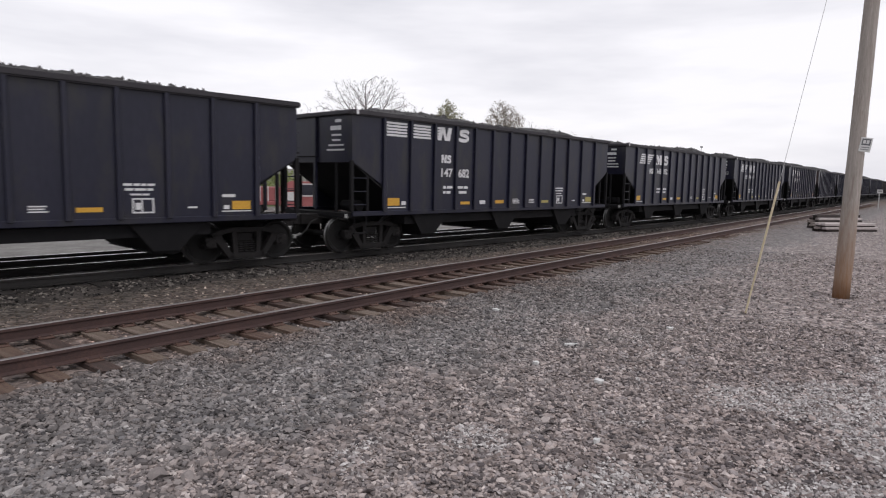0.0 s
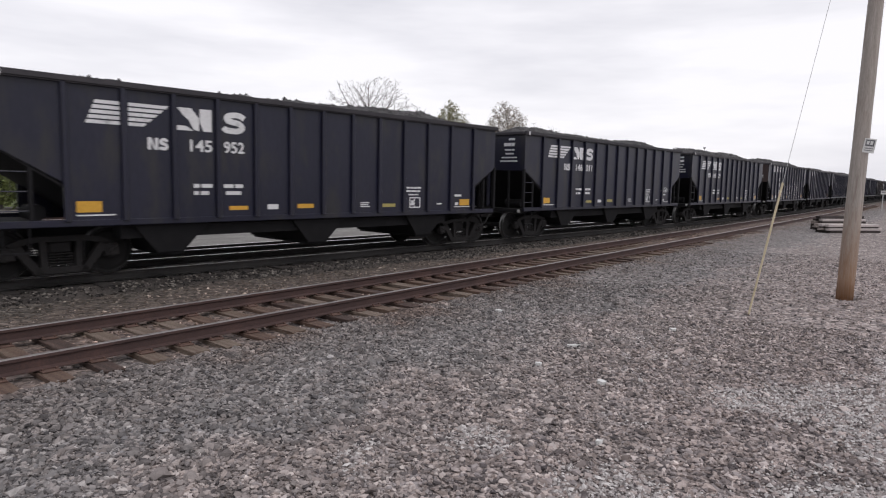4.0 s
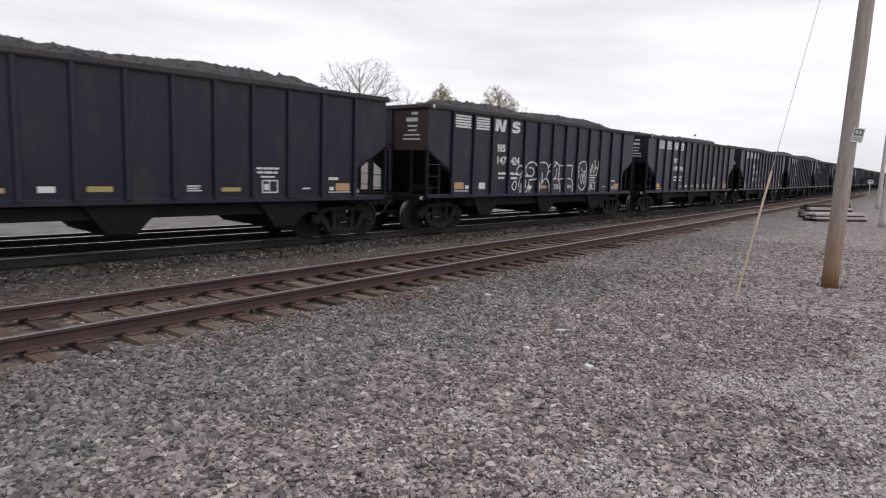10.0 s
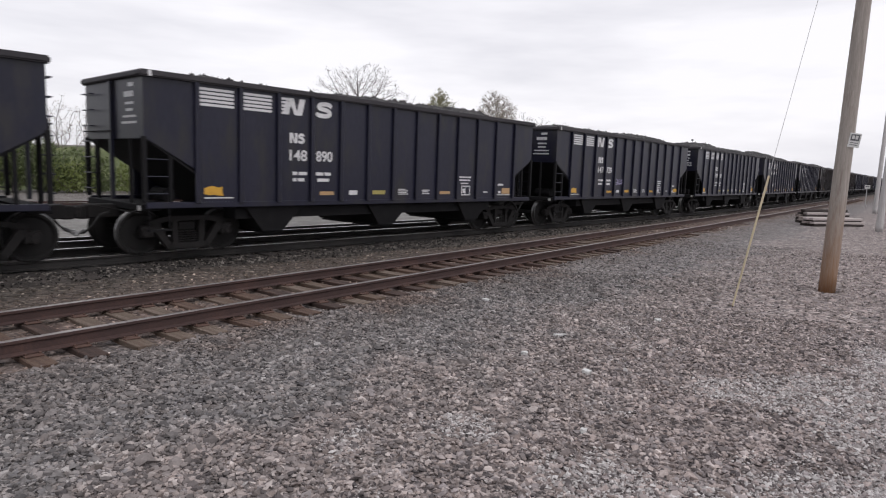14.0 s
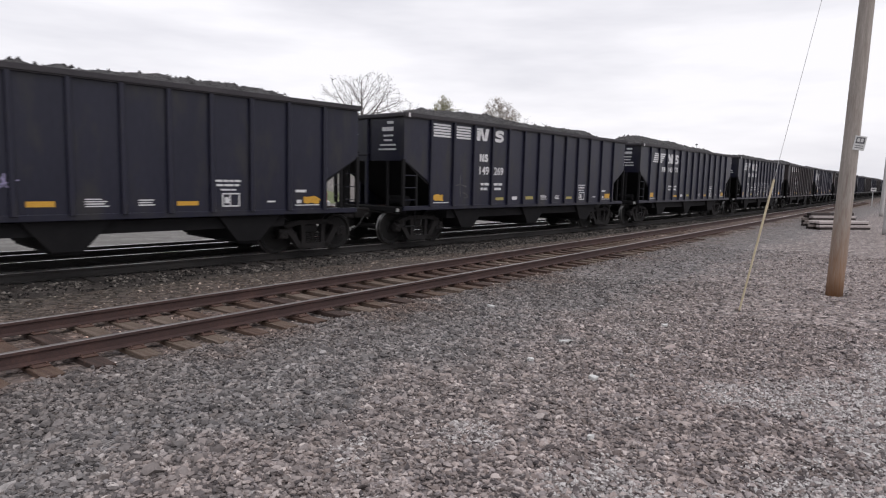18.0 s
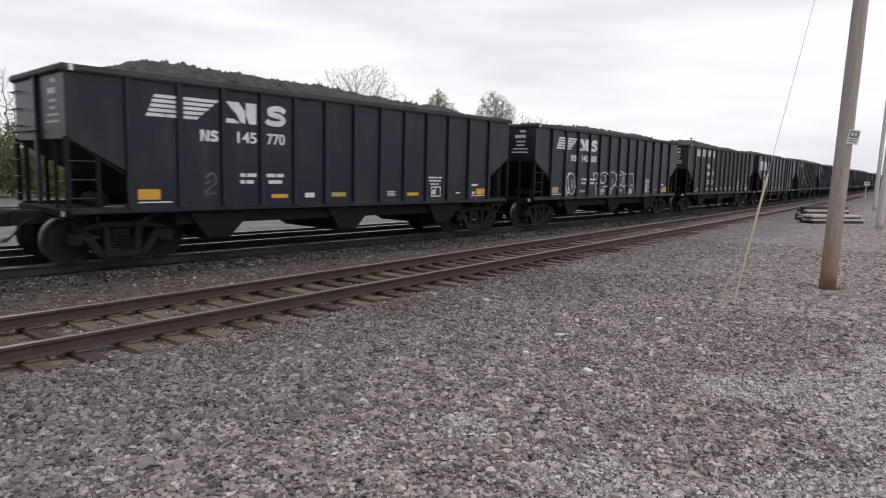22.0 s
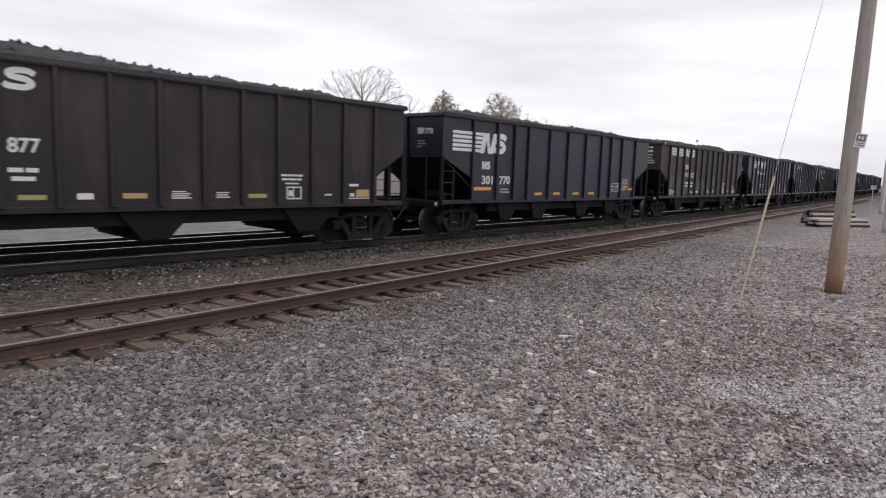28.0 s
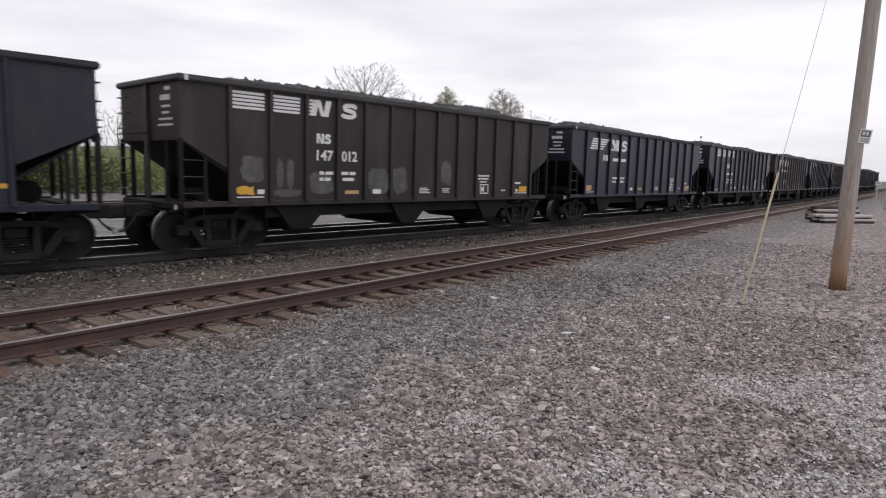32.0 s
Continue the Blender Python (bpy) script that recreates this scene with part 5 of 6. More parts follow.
def guy_wire():
    g = tagged(new("guy_wire"), "thin steel guy wire with a pale yellow plastic guard", "guy wire")
    foot = Vector((5.376, 10.769, -0.30))
    g.location = foot
    d = (POLE_FOOT + (POLE_TOP - POLE_FOOT) * 0.97) - foot
    bm = bmesh.new()
    bm_tube(bm, (0, 0, 0), d, 0.005, n=6)
    part("wire", bm, wire_steel, g)
    bm = bmesh.new()
    u = d.normalized()
    bm_tube(bm, u * 0.05, u * 2.46, 0.016, 0.020, n=10)
    part("guard", bm, guard_plastic, g, "pale yellow plastic guard tube")
    bm = bmesh.new()
    bm_tube(bm, u * -0.05, u * 0.10, 0.012, n=6)
    part("anchor_rod", bm, plate_rust, g)


guy_wire()


def pole_sign():
    s = tagged(new("pole_sign"), "small white and dark notice plate nailed to the pole", "sign")
    axis = (POLE_TOP - POLE_FOOT).normalized()
    c = POLE_FOOT + axis * 3.15
    s.matrix_world = Matrix.Translation(c + Vector((0.05, -0.19, 0))) @ pose(0, 0, 0, 0, 8, -28)
    box_part("plate", (-0.10, 0.10, -0.006, 0.006, -0.14, 0.14), sign_white, s, bevel=0.003)
    box_part("dark_field", (-0.075, 0.075, -0.010, -0.007, -0.01, 0.115), sign_grey, s)
    for x in (-0.055, 0.005):
        box_part("figure_bar", (x, x + 0.045, -0.013, -0.0105, 0.02, 0.09), sign_white, s)
    for z in (-0.06, -0.10):
        box_part("text_bar", (-0.07, 0.07, -0.009, -0.0065, z, z + 0.014), sign_grey, s)


pole_sign()


def marker_sign():
    s = tagged(new("track_marker"), "small white marker plate on a thin grey post", "sign")
    s.location = (49.03, 70.1, GROUND_Z - 0.05)
    bm = bmesh.new()
    bm_tube(bm, (0, 0, 0), (0, 0, 2.0), 0.045, n=8)
    part("post", bm, post_grey, s)
    m = pose(0, -0.06, 2.0, 0, 0, -33)
    for name, size, mat in (("plate", (-0.26, 0.26, -0.01, 0.01, -0.18, 0.22), sign_white), ("text_bar", (-0.18, 0.18, -0.016, -0.012, 0.0, 0.10), sign_grey)):
        box_part(name, size, mat, s).matrix_local = m


marker_sign()


def timber_pile():
    """Two low stacks of squared timbers, one behind the other; along and across are in the pile's own plan."""
    r = random.Random(8)
    words = {"old_timber": "weathered grey squared timber in a low pile", "creosote_and_shade": "dark timber in a low pile, creosoted, some with painted shade",
             "panel_pale": "pale planed timber in a low pile"}
    rows = [  # across, foot, height, depth, length, shift along, material
        (0.12, 0.00, 0.14, 0.24, 4.1, 0.10, creosote_and_shade), (0.50, 0.00, 0.14, 0.24, 4.2, 0.0, creosote_and_shade), (0.88, 0.00, 0.14, 0.24, 4.0, 0.05, creosote_and_shade),
        (0.10, 0.145, 0.11, 0.26, 4.3, 0.04, panel_pale), (0.48, 0.145, 0.11, 0.26, 4.3, -0.06, old_timber), (0.86, 0.145, 0.11, 0.26, 4.2, 0.1, creosote_and_shade),
        (0.14, 0.26, 0.07, 0.24, 4.1, -0.04, creosote_and_shade), (0.50, 0.26, 0.07, 0.26, 4.2, 0.08, creosote_and_shade), (0.88, 0.26, 0.07, 0.26, 4.1, 0.0, old_timber),
        (0.16, 0.335, 0.12, 0.26, 4.2, 0.06, panel_pale), (0.52, 0.335, 0.12, 0.26, 4.1, -0.05, panel_pale), (0.90, 0.335, 0.12, 0.26, 4.0, 0.05, old_timber),
        (2.0, 0.00, 0.17, 0.25, 3.9, 0.05, creosote_and_shade), (2.4, 0.00, 0.17, 0.25, 3.9, 0.0, creosote_and_shade), (2.0, 0.175, 0.17, 0.25, 3.8, 0.1, old_timber), (2.4, 0.175, 0.17, 0.25, 3.9, 0.0, creosote_and_shade),
        # back stack: dark colour under the pale plank is painted shade
        (2.02, 0.35, 0.15, 0.25, 3.8, 0.1, creosote_and_shade), (2.4, 0.35, 0.15, 0.25, 3.9, 0.0, old_timber), (2.05, 0.505, 0.12, 0.26, 3.8, 0.05, panel_pale), (2.4, 0.505, 0.12, 0.26, 3.8, 0.1, creosote_and_shade),
        (2.22, 0.63, 0.15, 0.28, 3.9, 0.15, creosote_and_shade)]
    for v, z, h, d, w, u, mat in rows:
        w, u = w * 0.77, u + (1.05 if v > 1.5 else -0.22)
        bm = bmesh.new()
        bm_box(bm, -w / 2, w / 2, -d / 2, d / 2, 0, h, 0.014)
        for q in bm.verts:
            q.co += Vector((r.uniform(-0.02, 0.02), r.uniform(-0.008, 0.008), r.uniform(-0.003, 0.001)))
        ob = new("timber", mesh_of("timber", bm, mat))
        ob.matrix_world = pose(21.40, 32.21, GROUND_Z - 0.02, 0, 0, 14) @ pose(u + r.uniform(-0.06, 0.06), v, z, 0, 0, r.uniform(-1.5, 1.5))
        tagged(ob, words[mat.name], "timber", "timber pile")


timber_pile()


def light_mast():
    s = tagged(new("light_mast"), "slender distant lamp mast beyond the train", "lamp mast")
    a = radians(22.4)
    s.location = (120 * math.sin(a), 120 * math.cos(a), GROUND_Z - 0.1)
    bm = bmesh.new()
    bm_tube(bm, (0, 0, 0), (0, 0, 9.0), 0.06, 0.04, n=8)
    part("mast", bm, post_grey, s)
    bm = bmesh.new()
    bm_box(bm, -0.16, 0.16, -0.16, 0.16, 8.9, 9.15, 0.04)
    part("lamp_head", bm, sign_grey, s)


light_mast()


def red_machine():
    """A red rail-service truck standing behind the tracks, seen through the gaps between cars."""
    s = tagged(new("service_truck"), "faded red service truck parked behind the tracks", "truck")
    s.matrix_world = pose(-7.23, 35.4, GROUND_Z, 0, 0, 12)
    bm = bmesh.new()
    bm_prism(bm, [(-1.25, 0.55), (1.25, 0.55), (1.30, 1.25), (1.05, 1.45), (0.55, 2.0), (-0.95, 2.05), (-1.25, 1.75)], -1.0, 1.0)
    bmesh.ops.bevel(bm, geom=bm.edges[:], offset=0.06, segments=2, affect="EDGES")
    part("cab", bm, machine_red, s)
    box_part("flat_bed", (-3.7, -1.26, -1.1, 1.1, 0.75, 0.95), machine_red, s, bevel=0.02)
    box_part("tool_box", (-2.6, -1.4, -1.0, 1.0, 0.96, 1.7), machine_red, s, bevel=0.03)
    box_part("white_panel", (-1.12, -0.72, -1.02, -1.001, 0.95, 1.45), sign_white, s)
    box_part("side_window", (-0.45, 0.45, -1.02, -1.001, 1.29, 1.85), glass_dark, s)
    for x0, x1, z0, z1 in ((-0.52, -0.46, 1.22, 1.92), (0.46, 0.52, 1.22, 1.92), (-0.46, 0.46, 1.86, 1.92), (-0.46, 0.46, 1.22, 1.28)):
        box_part("window_trim", (x0, x1, -1.03, -1.001, z0, z1), sign_white, s)
    for x in (-2.5, -2.1, -1.7):
        box_part("stake", (x, x + 0.05, -1.08, -1.04, 0.96, 1.75), sign_white, s)
    box_part("door_seam", (-0.57, -0.54, -1.015, -1.001, 0.65, 1.9), sign_grey, s)
    bm = bmesh.new()
    bm_prism(bm, [(1.065, 1.455), (0.575, 1.985), (0.60, 2.0), (1.09, 1.47)], -0.85, 0.85)
    part("windscreen", bm, glass_dark, s)
    box_part("bumper", (1.28, 1.45, -1.0, 1.0, 0.5, 0.72), post_grey, s, bevel=0.02)
    bm = bmesh.new()
    bm_lathe(bm, [(0.2, -0.12), (0.40, -0.12), (0.45, -0.06), (0.45, 0.06), (0.40, 0.12), (0.2, 0.12)], 22)
    tyre = mesh_of("wheel", bm, rubber)
    for x in (0.75, -2.8):
        for y in (-0.95, 0.95):
            part("wheel", tyre, None, s).matrix_local = pose(x, y, 0.43)


red_machine()


# ---- trees, scrub and the far ridge ----
def grow(rnd, fork, crown, count, step, kill, rise=0.12, wander=0.25):
    """A branching skeleton that grows from a trunk towards points strewn through a crown: nodes, parents and radii."""
    goals = np.array([crown() for _ in range(count)])
    nodes = [np.array((0.0, 0.0, fork * k / 4)) for k in range(5)]
    parents = [-1, 0, 1, 2, 3]
    for _ in range(70):
        if not len(goals):
            break
        at = np.array(nodes)
        gap = goals[:, None] - at[None]
        far = np.sqrt((gap ** 2).sum(2))
        near = far.argmin(1)
        pull = {}
        for g, k in enumerate(near):
            pull[k] = pull.get(k, 0) + gap[g, k] / max(far[g, k], 1e-6)
        made = 0
        for k, d in pull.items():
            d = d / max(np.linalg.norm(d), 1e-6) + np.array([rnd.uniform(-wander, wander), rnd.uniform(-wander, wander), rnd.uniform(-wander, wander) + rise])
            q = nodes[k] + d / np.linalg.norm(d) * step
            if min(np.linalg.norm(q - nodes[j]) for j in range(len(parents)) if parents[j] == k or j == k) > step * 0.35 if any(p == k for p in parents) else True:
                nodes.append(q)
                parents.append(k)
                made += 1
        if not made:
            break
        at = np.array(nodes[-made:])
        goals = goals[np.sqrt(((goals[:, None] - at[None]) ** 2).sum(2)).min(1) > kill]
    return nodes, parents


def wood_mesh(nodes, parents, tip, swell, most):
    """Tapered limbs along a skeleton; a limb is as thick as what it carries."""
    load = [0.0] * len(nodes)
    for k in range(len(nodes) - 1, 0, -1):
        load[k] = load[k] or 1.0
        load[parents[k]] += load[k]
    load[0] = max(load[0], 1.0)
    size = [min(most, tip * w ** swell) for w in load]
    verts, faces = [], []
    for k in range(1, len(nodes)):
        p, q = Vector(nodes[parents[k]]), Vector(nodes[k])
        turn = (q - p).to_track_quat("Z", "Y")
        n = 3 if size[k] < 0.05 else 6
        base = len(verts)
        for c, r in ((p, min(size[parents[k]], size[k] * 1.5)), (q, size[k])):
            verts += [tuple(c + turn @ Vector((r * math.cos(2 * math.pi * i / n), r * math.sin(2 * math.pi * i / n), 0))) for i in range(n)]
        faces += [(base + i, base + (i + 1) % n, base + n + (i + 1) % n, base + n + i) for i in range(n)]
    me = bpy.data.meshes.new("trunk")
    me.from_pydata(verts, [], faces)
    me.materials.append(bark)
    smooth(me)
    carried = set(parents)
    return me, [Vector(nodes[k]) for k in range(5, len(nodes)) if k not in carried], [Vector(n) for n in nodes[5:]]


def leaves_mesh(name, points, size, per, spread, mat, rnd):
    verts, faces = [], []
    for p in points:
        for _ in range(per):
            c = p + Vector((rnd.gauss(0, spread), rnd.gauss(0, spread), rnd.gauss(0, spread)))
            a, b = Vector((rnd.uniform(-1, 1), rnd.uniform(-1, 1), rnd.uniform(-1, 1))).normalized(), Vector((rnd.uniform(-1, 1), rnd.uniform(-1, 1), rnd.uniform(-1, 1))).normalized()
            k = size * rnd.uniform(0.6, 1.4)
            i = len(verts)
            verts += [c - a * k, c + b * k * 0.5, c + a * k, c - b * k * 0.5]
            faces.append((i, i + 1, i + 2, i + 3))
    me = bpy.data.meshes.new(name)
    me.from_pydata([tuple(v) for v in verts], [], faces)
    me.materials.append(mat)
    return me


def tree(name, azimuth, distance, height, wide, label, seed, foot=0.45, point=1.0, count=260, step=0.34, tip=0.014, leaf=None, per=0, size=0.1, spread=0.2, fork=0.3, deep=0.8, rise=0.12, all_over=False):
    """A tree whose crown reaches from foot * height to height; point: 0.5 for a dome, 1 for a cone-like top."""
    rnd = random.Random(seed)
    a = radians(azimuth)
    t = tagged(new(name), label, "tree")
    t.location = (distance * math.sin(a), distance * math.cos(a), GROUND_Z - 0.15)
    t.rotation_euler = (0, 0, -a)

    def crown():
        while True:
            u, v, w = rnd.uniform(-1, 1), rnd.uniform(-1, 1), rnd.random() ** 0.8
            if u * u + v * v < (1 - w ** 2) ** (2 * point):
                k = 1 + 0.16 * math.sin(3 * math.atan2(v, u) + seed)
                return (u * wide * k, v * wide * deep * k, (height + 0.15) * (foot + (1 - foot) * w * (0.93 + 0.07 * math.sin(5 * u + seed))))

    me, tips, along_limbs = wood_mesh(*grow(rnd, height * fork, crown, count, step, step * 1.5, rise), tip, 0.46, 0.26)
    part("trunk", me, None, t)
    if leaf:
        part("crown", leaves_mesh("crown", along_limbs if all_over else tips, size, per, spread, leaf, rnd), None, t)
    return t


BARE = "leafless grey-brown tree standing behind the tracks"
GREEN = "fresh green spring tree behind the empty tracks"
# over the loads: a broad bare tree, two budding ones and lower bare crowns between them
tree("bare_tree", -6.4, 74, 14.2, 5.6, "broad leafless tree with curved grey-brown limbs behind the tracks", 31, 0.60, 0.33, 1250, 0.21, 0.0135, bud_brown, 9, 0.05, 0.12, 0.36, 0.55, 0.22)
tree("bare_tree", -2.4, 80, 12.3, 3.2, BARE, 32, 0.6, 0.5, 260, 0.28, 0.014, bud_brown, 2, 0.045, 0.1)
tree("bare_tree", -11.6, 76, 10.9, 3.6, BARE, 33, 0.6, 0.5, 300, 0.28, 0.014, bud_brown, 2, 0.045, 0.1)
tree("budding_tree", 0.75, 82, 12.7, 2.5, "tree with sparse olive-green spring leaves behind the train", 21, 0.64, 0.70, 620, 0.22, 0.012, leaf_bud, 13, 0.10, 0.17, 0.5, all_over=True)
tree("budding_tree", 5.8, 84, 13.1, 2.9, "tree with thin pale pinkish buds behind the train", 22, 0.60, 0.60, 760, 0.22, 0.012, leaf_dull, 13, 0.08, 0.17, 0.5, all_over=True)
for seed, az, dist, high, wide in ((9, 8.3, 95, 11.3, 2.6), (10, 9.9, 98, 11.2, 2.4), (11, 11.3, 102, 10.7, 2.8), (12, 13.2, 108, 10.3, 2.8), (13, -16.0, 74, 9.6, 3.4), (15, -19.0, 74, 9.0, 3.2)):
    tree("bare_tree", az, dist, high, wide, BARE, seed, 0.6, 0.45, 420, 0.24, 0.013, leaf_dull if az > 0 else bud_brown, 5, 0.055, 0.14, 0.4)
# through the gaps: tall pale twigs over green crowns
for seed, az, dist, high, wide in ((4, -24.6, 60, 7.4, 2.0), (5, -26.4, 61, 7.4, 2.2), (6, -27.8, 58, 8.0, 0.9), (7, -29.6, 60, 7.6, 2.2), (8, -32.8, 57, 9.2, 2.6), (14, -34.6, 58, 8.7, 2.4), (16, -31.2, 62, 8.0, 2.0), (17, -21.4, 62, 7.2, 2.1), (18, -36.6, 58, 9.0, 2.4)):
    tree("bare_tree", az, dist, high, wide, "slender bare tree with pale buds behind the empty tracks", seed, 0.30, 0.5, 420, 0.22, 0.012, leaf_dull, 3, 0.05, 0.12, 0.25, all_over=True)
for seed, az, dist, high, wide, leaf in ((51, -22.6, 55, 6.4, 1.6, leaf_spring), (52, -24.4, 48, 2.6, 1.6, leaf_spring), (54, -27.6, 48, 2.9, 1.7, leaf_deep), (55, -29.0, 47, 2.2, 1.5, leaf_spring),
                                         (56, -30.8, 48, 3.4, 1.8, leaf_deep), (57, -32.8, 47, 4.8, 1.9, leaf_deep), (58, -34.6, 47, 4.4, 2.0, leaf_spring), (59, -20.4, 50, 2.8, 1.7, leaf_deep),
                                         (61, -16.8, 51, 2.6, 1.8, leaf_deep), (62, -14.0, 52, 3.0, 1.9, leaf_spring), (63, -36.6, 47, 4.2, 2.0, leaf_deep)):
    tree("green_tree", az, dist, high, wide, GREEN, seed, 0.12, 0.4, 330, 0.27, 0.012, leaf, 12, 0.13, 0.24, 0.10, 0.9, all_over=True)


def grass_bank():
    """A long grassy slope rising behind the yard tracks."""
    bm = bmesh.new()
    rows = []
    for i in range(61):
        a = radians(-62 + 54 * i / 60)
        ease = min(1, (60 - i) / 14, 1)
        row = []
        for d, z in ((49, -0.35), (51, 0.25), (53.5, 1.2), (56, 2.2), (58.5, 2.9), (63, 3.2), (74, 3.3)):
            z = GROUND_Z + (z - 0.0) * ease + (0.22 * noise.noise((i * 0.6, d * 0.4, 2)) if z > 0 else 0)
            row.append(bm.verts.new((d * math.sin(a), d * math.cos(a), z)))
        rows.append(row)
    for p, q in zip(rows, rows[1:]):
        for k in range(6):
            bm.faces.new((p[k], q[k], q[k + 1], p[k + 1]))
    me = mesh_of("grass_bank", bm, bank_green)
    smooth(me)
    tagged(new("grass_bank", me), "grassy green bank rising behind the empty tracks", "bank", kind="structure")


grass_bank()


def ridge():
    """A low wooded ridge far behind."""
    bm = bmesh.new()
    low, high = [], []
    for i in range(121):
        a = radians(-75 + 110 * i / 120)
        d = 420 + 30 * noise.noise((i * 0.1, 0, 5))
        h = 10.5 + 3.5 * noise.noise((i * 0.07, 1, 0)) + 1.2 * noise.noise((i * 0.9, 4, 0)) - max(0, i - 55) * 0.12
        low.append(bm.verts.new((d * math.sin(a), d * math.cos(a), -2)))
        high.append([bm.verts.new(((d + k) * math.sin(a), (d + k) * math.cos(a), z)) for k, z in ((25, h * 0.7), (70, h), (200, h + 2))])
    for i in range(120):
        rows = [[low[i], *high[i]], [low[i + 1], *high[i + 1]]]
        for k in range(3):
            bm.faces.new((rows[0][k], rows[1][k], rows[1][k + 1], rows[0][k + 1]))
    me = mesh_of("ridge", bm, hill_wood)
    smooth(me)
    tagged(new("backdrop_ridge", me), "low grey-green wooded ridge on the horizon", "hill", kind="structure")


ridge()


# ---- the tracks, tie by tie ----
track("siding_track", SIDING, 0.0, -40, 98, 0.0, rail_rust, rail_dull, tie_wood, "rusty siding track on weathered brown wooden ties", near=(-13, 70))
track("main_track", MAIN, 0.0, -240, 370, 0.0, rail_dark, rail_head, tie_dark, "dark main track with polished rail heads", near=(-12, 60))
track("yard_track", MAIN, -11.4, -110, 190, -0.05, rail_rust, rail_dull, tie_dark, "empty rusty yard track behind the main tracks")


track("far_yard_track", MAIN, -18.0, -60, 120, -0.06, rail_rust, rail_head, tie_dark, "far yard track in front of the green bank")
for off_side in (-2.93, -3.78):
    spare = new("spare_rail", rail_mesh(MAIN, off_side, -40, 75, -0.10, rail_dark, rail_head))
    tagged(spare, "loose steel rail lying beside the main track", "rail", "spare rails")


def scraps():
    """Bits of pale litter and light stones lying on the gravel."""
    r = random.Random(12)
    for x, y, length, wide in ((1.03, 10.59, 0.16, 0.06), (1.83, 8.35, 0.22, 0.06), (1.82, 6.78, 0.12, 0.09), (1.39, 5.16, 0.09, 0.05), (1.23, 7.46, 0.09, 0.08), (3.61, 9.51, 0.12, 0.09)):
        bm = bmesh.new()
        ring = [bm.verts.new((length / 2 * math.cos(k * 0.785) * r.uniform(0.8, 1.1), wide / 2 * math.sin(k * 0.785) * r.uniform(0.8, 1.1), r.uniform(0.012, 0.03))) for k in range(8)]
        low = [bm.verts.new((v.co.x * 0.92, v.co.y * 0.92, -0.02)) for v in ring]
        bm.faces.new(ring)
        bm.faces.new(low[::-1])
        for k in range(8):
            bm.faces.new((ring[k], low[k], low[(k + 1) % 8], ring[(k + 1) % 8]))
        ob = new("litter_scrap", mesh_of("litter_scrap", bm, sign_white))
        ob.matrix_world = pose(x, y, ground_z(x, y) + 0.022, 0, 0, r.uniform(-30, 40))
        tagged(ob, "small pale scrap of litter lying on the gravel", "litter", "litter on the gravel")


scraps()


# ---- loose stones ----
def stones(name, count, region, size, label, mat, seed, detail=True, flat=(0.32, 0.72)):
    """Many small broken stones in one mesh; region says where one may lie."""
    r = np.random.default_rng(seed)
    if detail:
        g = (1 + 5 ** 0.5) / 2
        base = np.array([(-1, g, 0), (1, g, 0), (-1, -g, 0), (1, -g, 0), (0, -1, g), (0, 1, g), (0, -1, -g), (0, 1, -g), (g, 0, -1), (g, 0, 1), (-g, 0, -1), (-g, 0, 1)]) / 1.9
        tri = np.array([(0, 11, 5), (0, 5, 1), (0, 1, 7), (0, 7, 10), (0, 10, 11), (1, 5, 9), (5, 11, 4), (11, 10, 2), (10, 7, 6), (7, 1, 8),
                        (3, 9, 4), (3, 4, 2), (3, 2, 6), (3, 6, 8), (3, 8, 9), (4, 9, 5), (2, 4, 11), (6, 2, 10), (8, 6, 7), (9, 8, 1)])
    else:
        base = np.array([(1, 0, 0), (-1, 0, 0), (0, 1, 0), (0, -1, 0), (0, 0, 1), (0, 0, -1)], float)
        tri = np.array([(0, 2, 4), (2, 1, 4), (1, 3, 4), (3, 0, 4), (2, 0, 5), (1, 2, 5), (3, 1, 5), (0, 3, 5)])
    pts = region(r, count)
    n, k = len(pts), len(base)
    v = base[None] * (1 + r.uniform(-0.5, 0.42, (n, k, 1)))
    v = v * (r.lognormal(0, 0.33, (n, 1, 1)) * size / 2) * np.stack([r.uniform(0.9, 1.55, n), r.uniform(0.65, 1.1, n), r.uniform(*flat, n)], 1)[:, None]
    a = r.uniform(0, 2 * math.pi, n)
    b = r.uniform(-0.5, 0.5, n)
    c, s = np.cos(b)[:, None], np.sin(b)[:, None]
    v = np.stack([v[..., 0] * c - v[..., 2] * s, v[..., 1], v[..., 0] * s + v[..., 2] * c], 2)
    c, s = np.cos(a)[:, None], np.sin(a)[:, None]
    v = np.stack([v[..., 0] * c - v[..., 1] * s, v[..., 0] * s + v[..., 1] * c, v[..., 2]], 2) + pts[:, None]
    f = (tri[None] + (np.arange(n) * k)[:, None, None]).reshape(-1)
    me = bpy.data.meshes.new(name)
    me.vertices.add(n * k)
    me.vertices.foreach_set("co", v.reshape(-1))
    me.loops.add(len(f))
    me.loops.foreach_set("vertex_index", f.astype(np.int32))
    me.polygons.add(len(f) // 3)
    me.polygons.foreach_set("loop_start", np.arange(0, len(f), 3, dtype=np.int32))
    me.update(calc_edges=True)
    me.polygons.foreach_set("use_smooth", np.zeros(len(f) // 3, dtype=bool))
    me.materials.append(mat)
    return tagged(new(name, me), label, "gravel", kind="stuff")


SX, SY, SA = spot(SIDING, 0)
MX, MY, MA = spot(MAIN, 8)


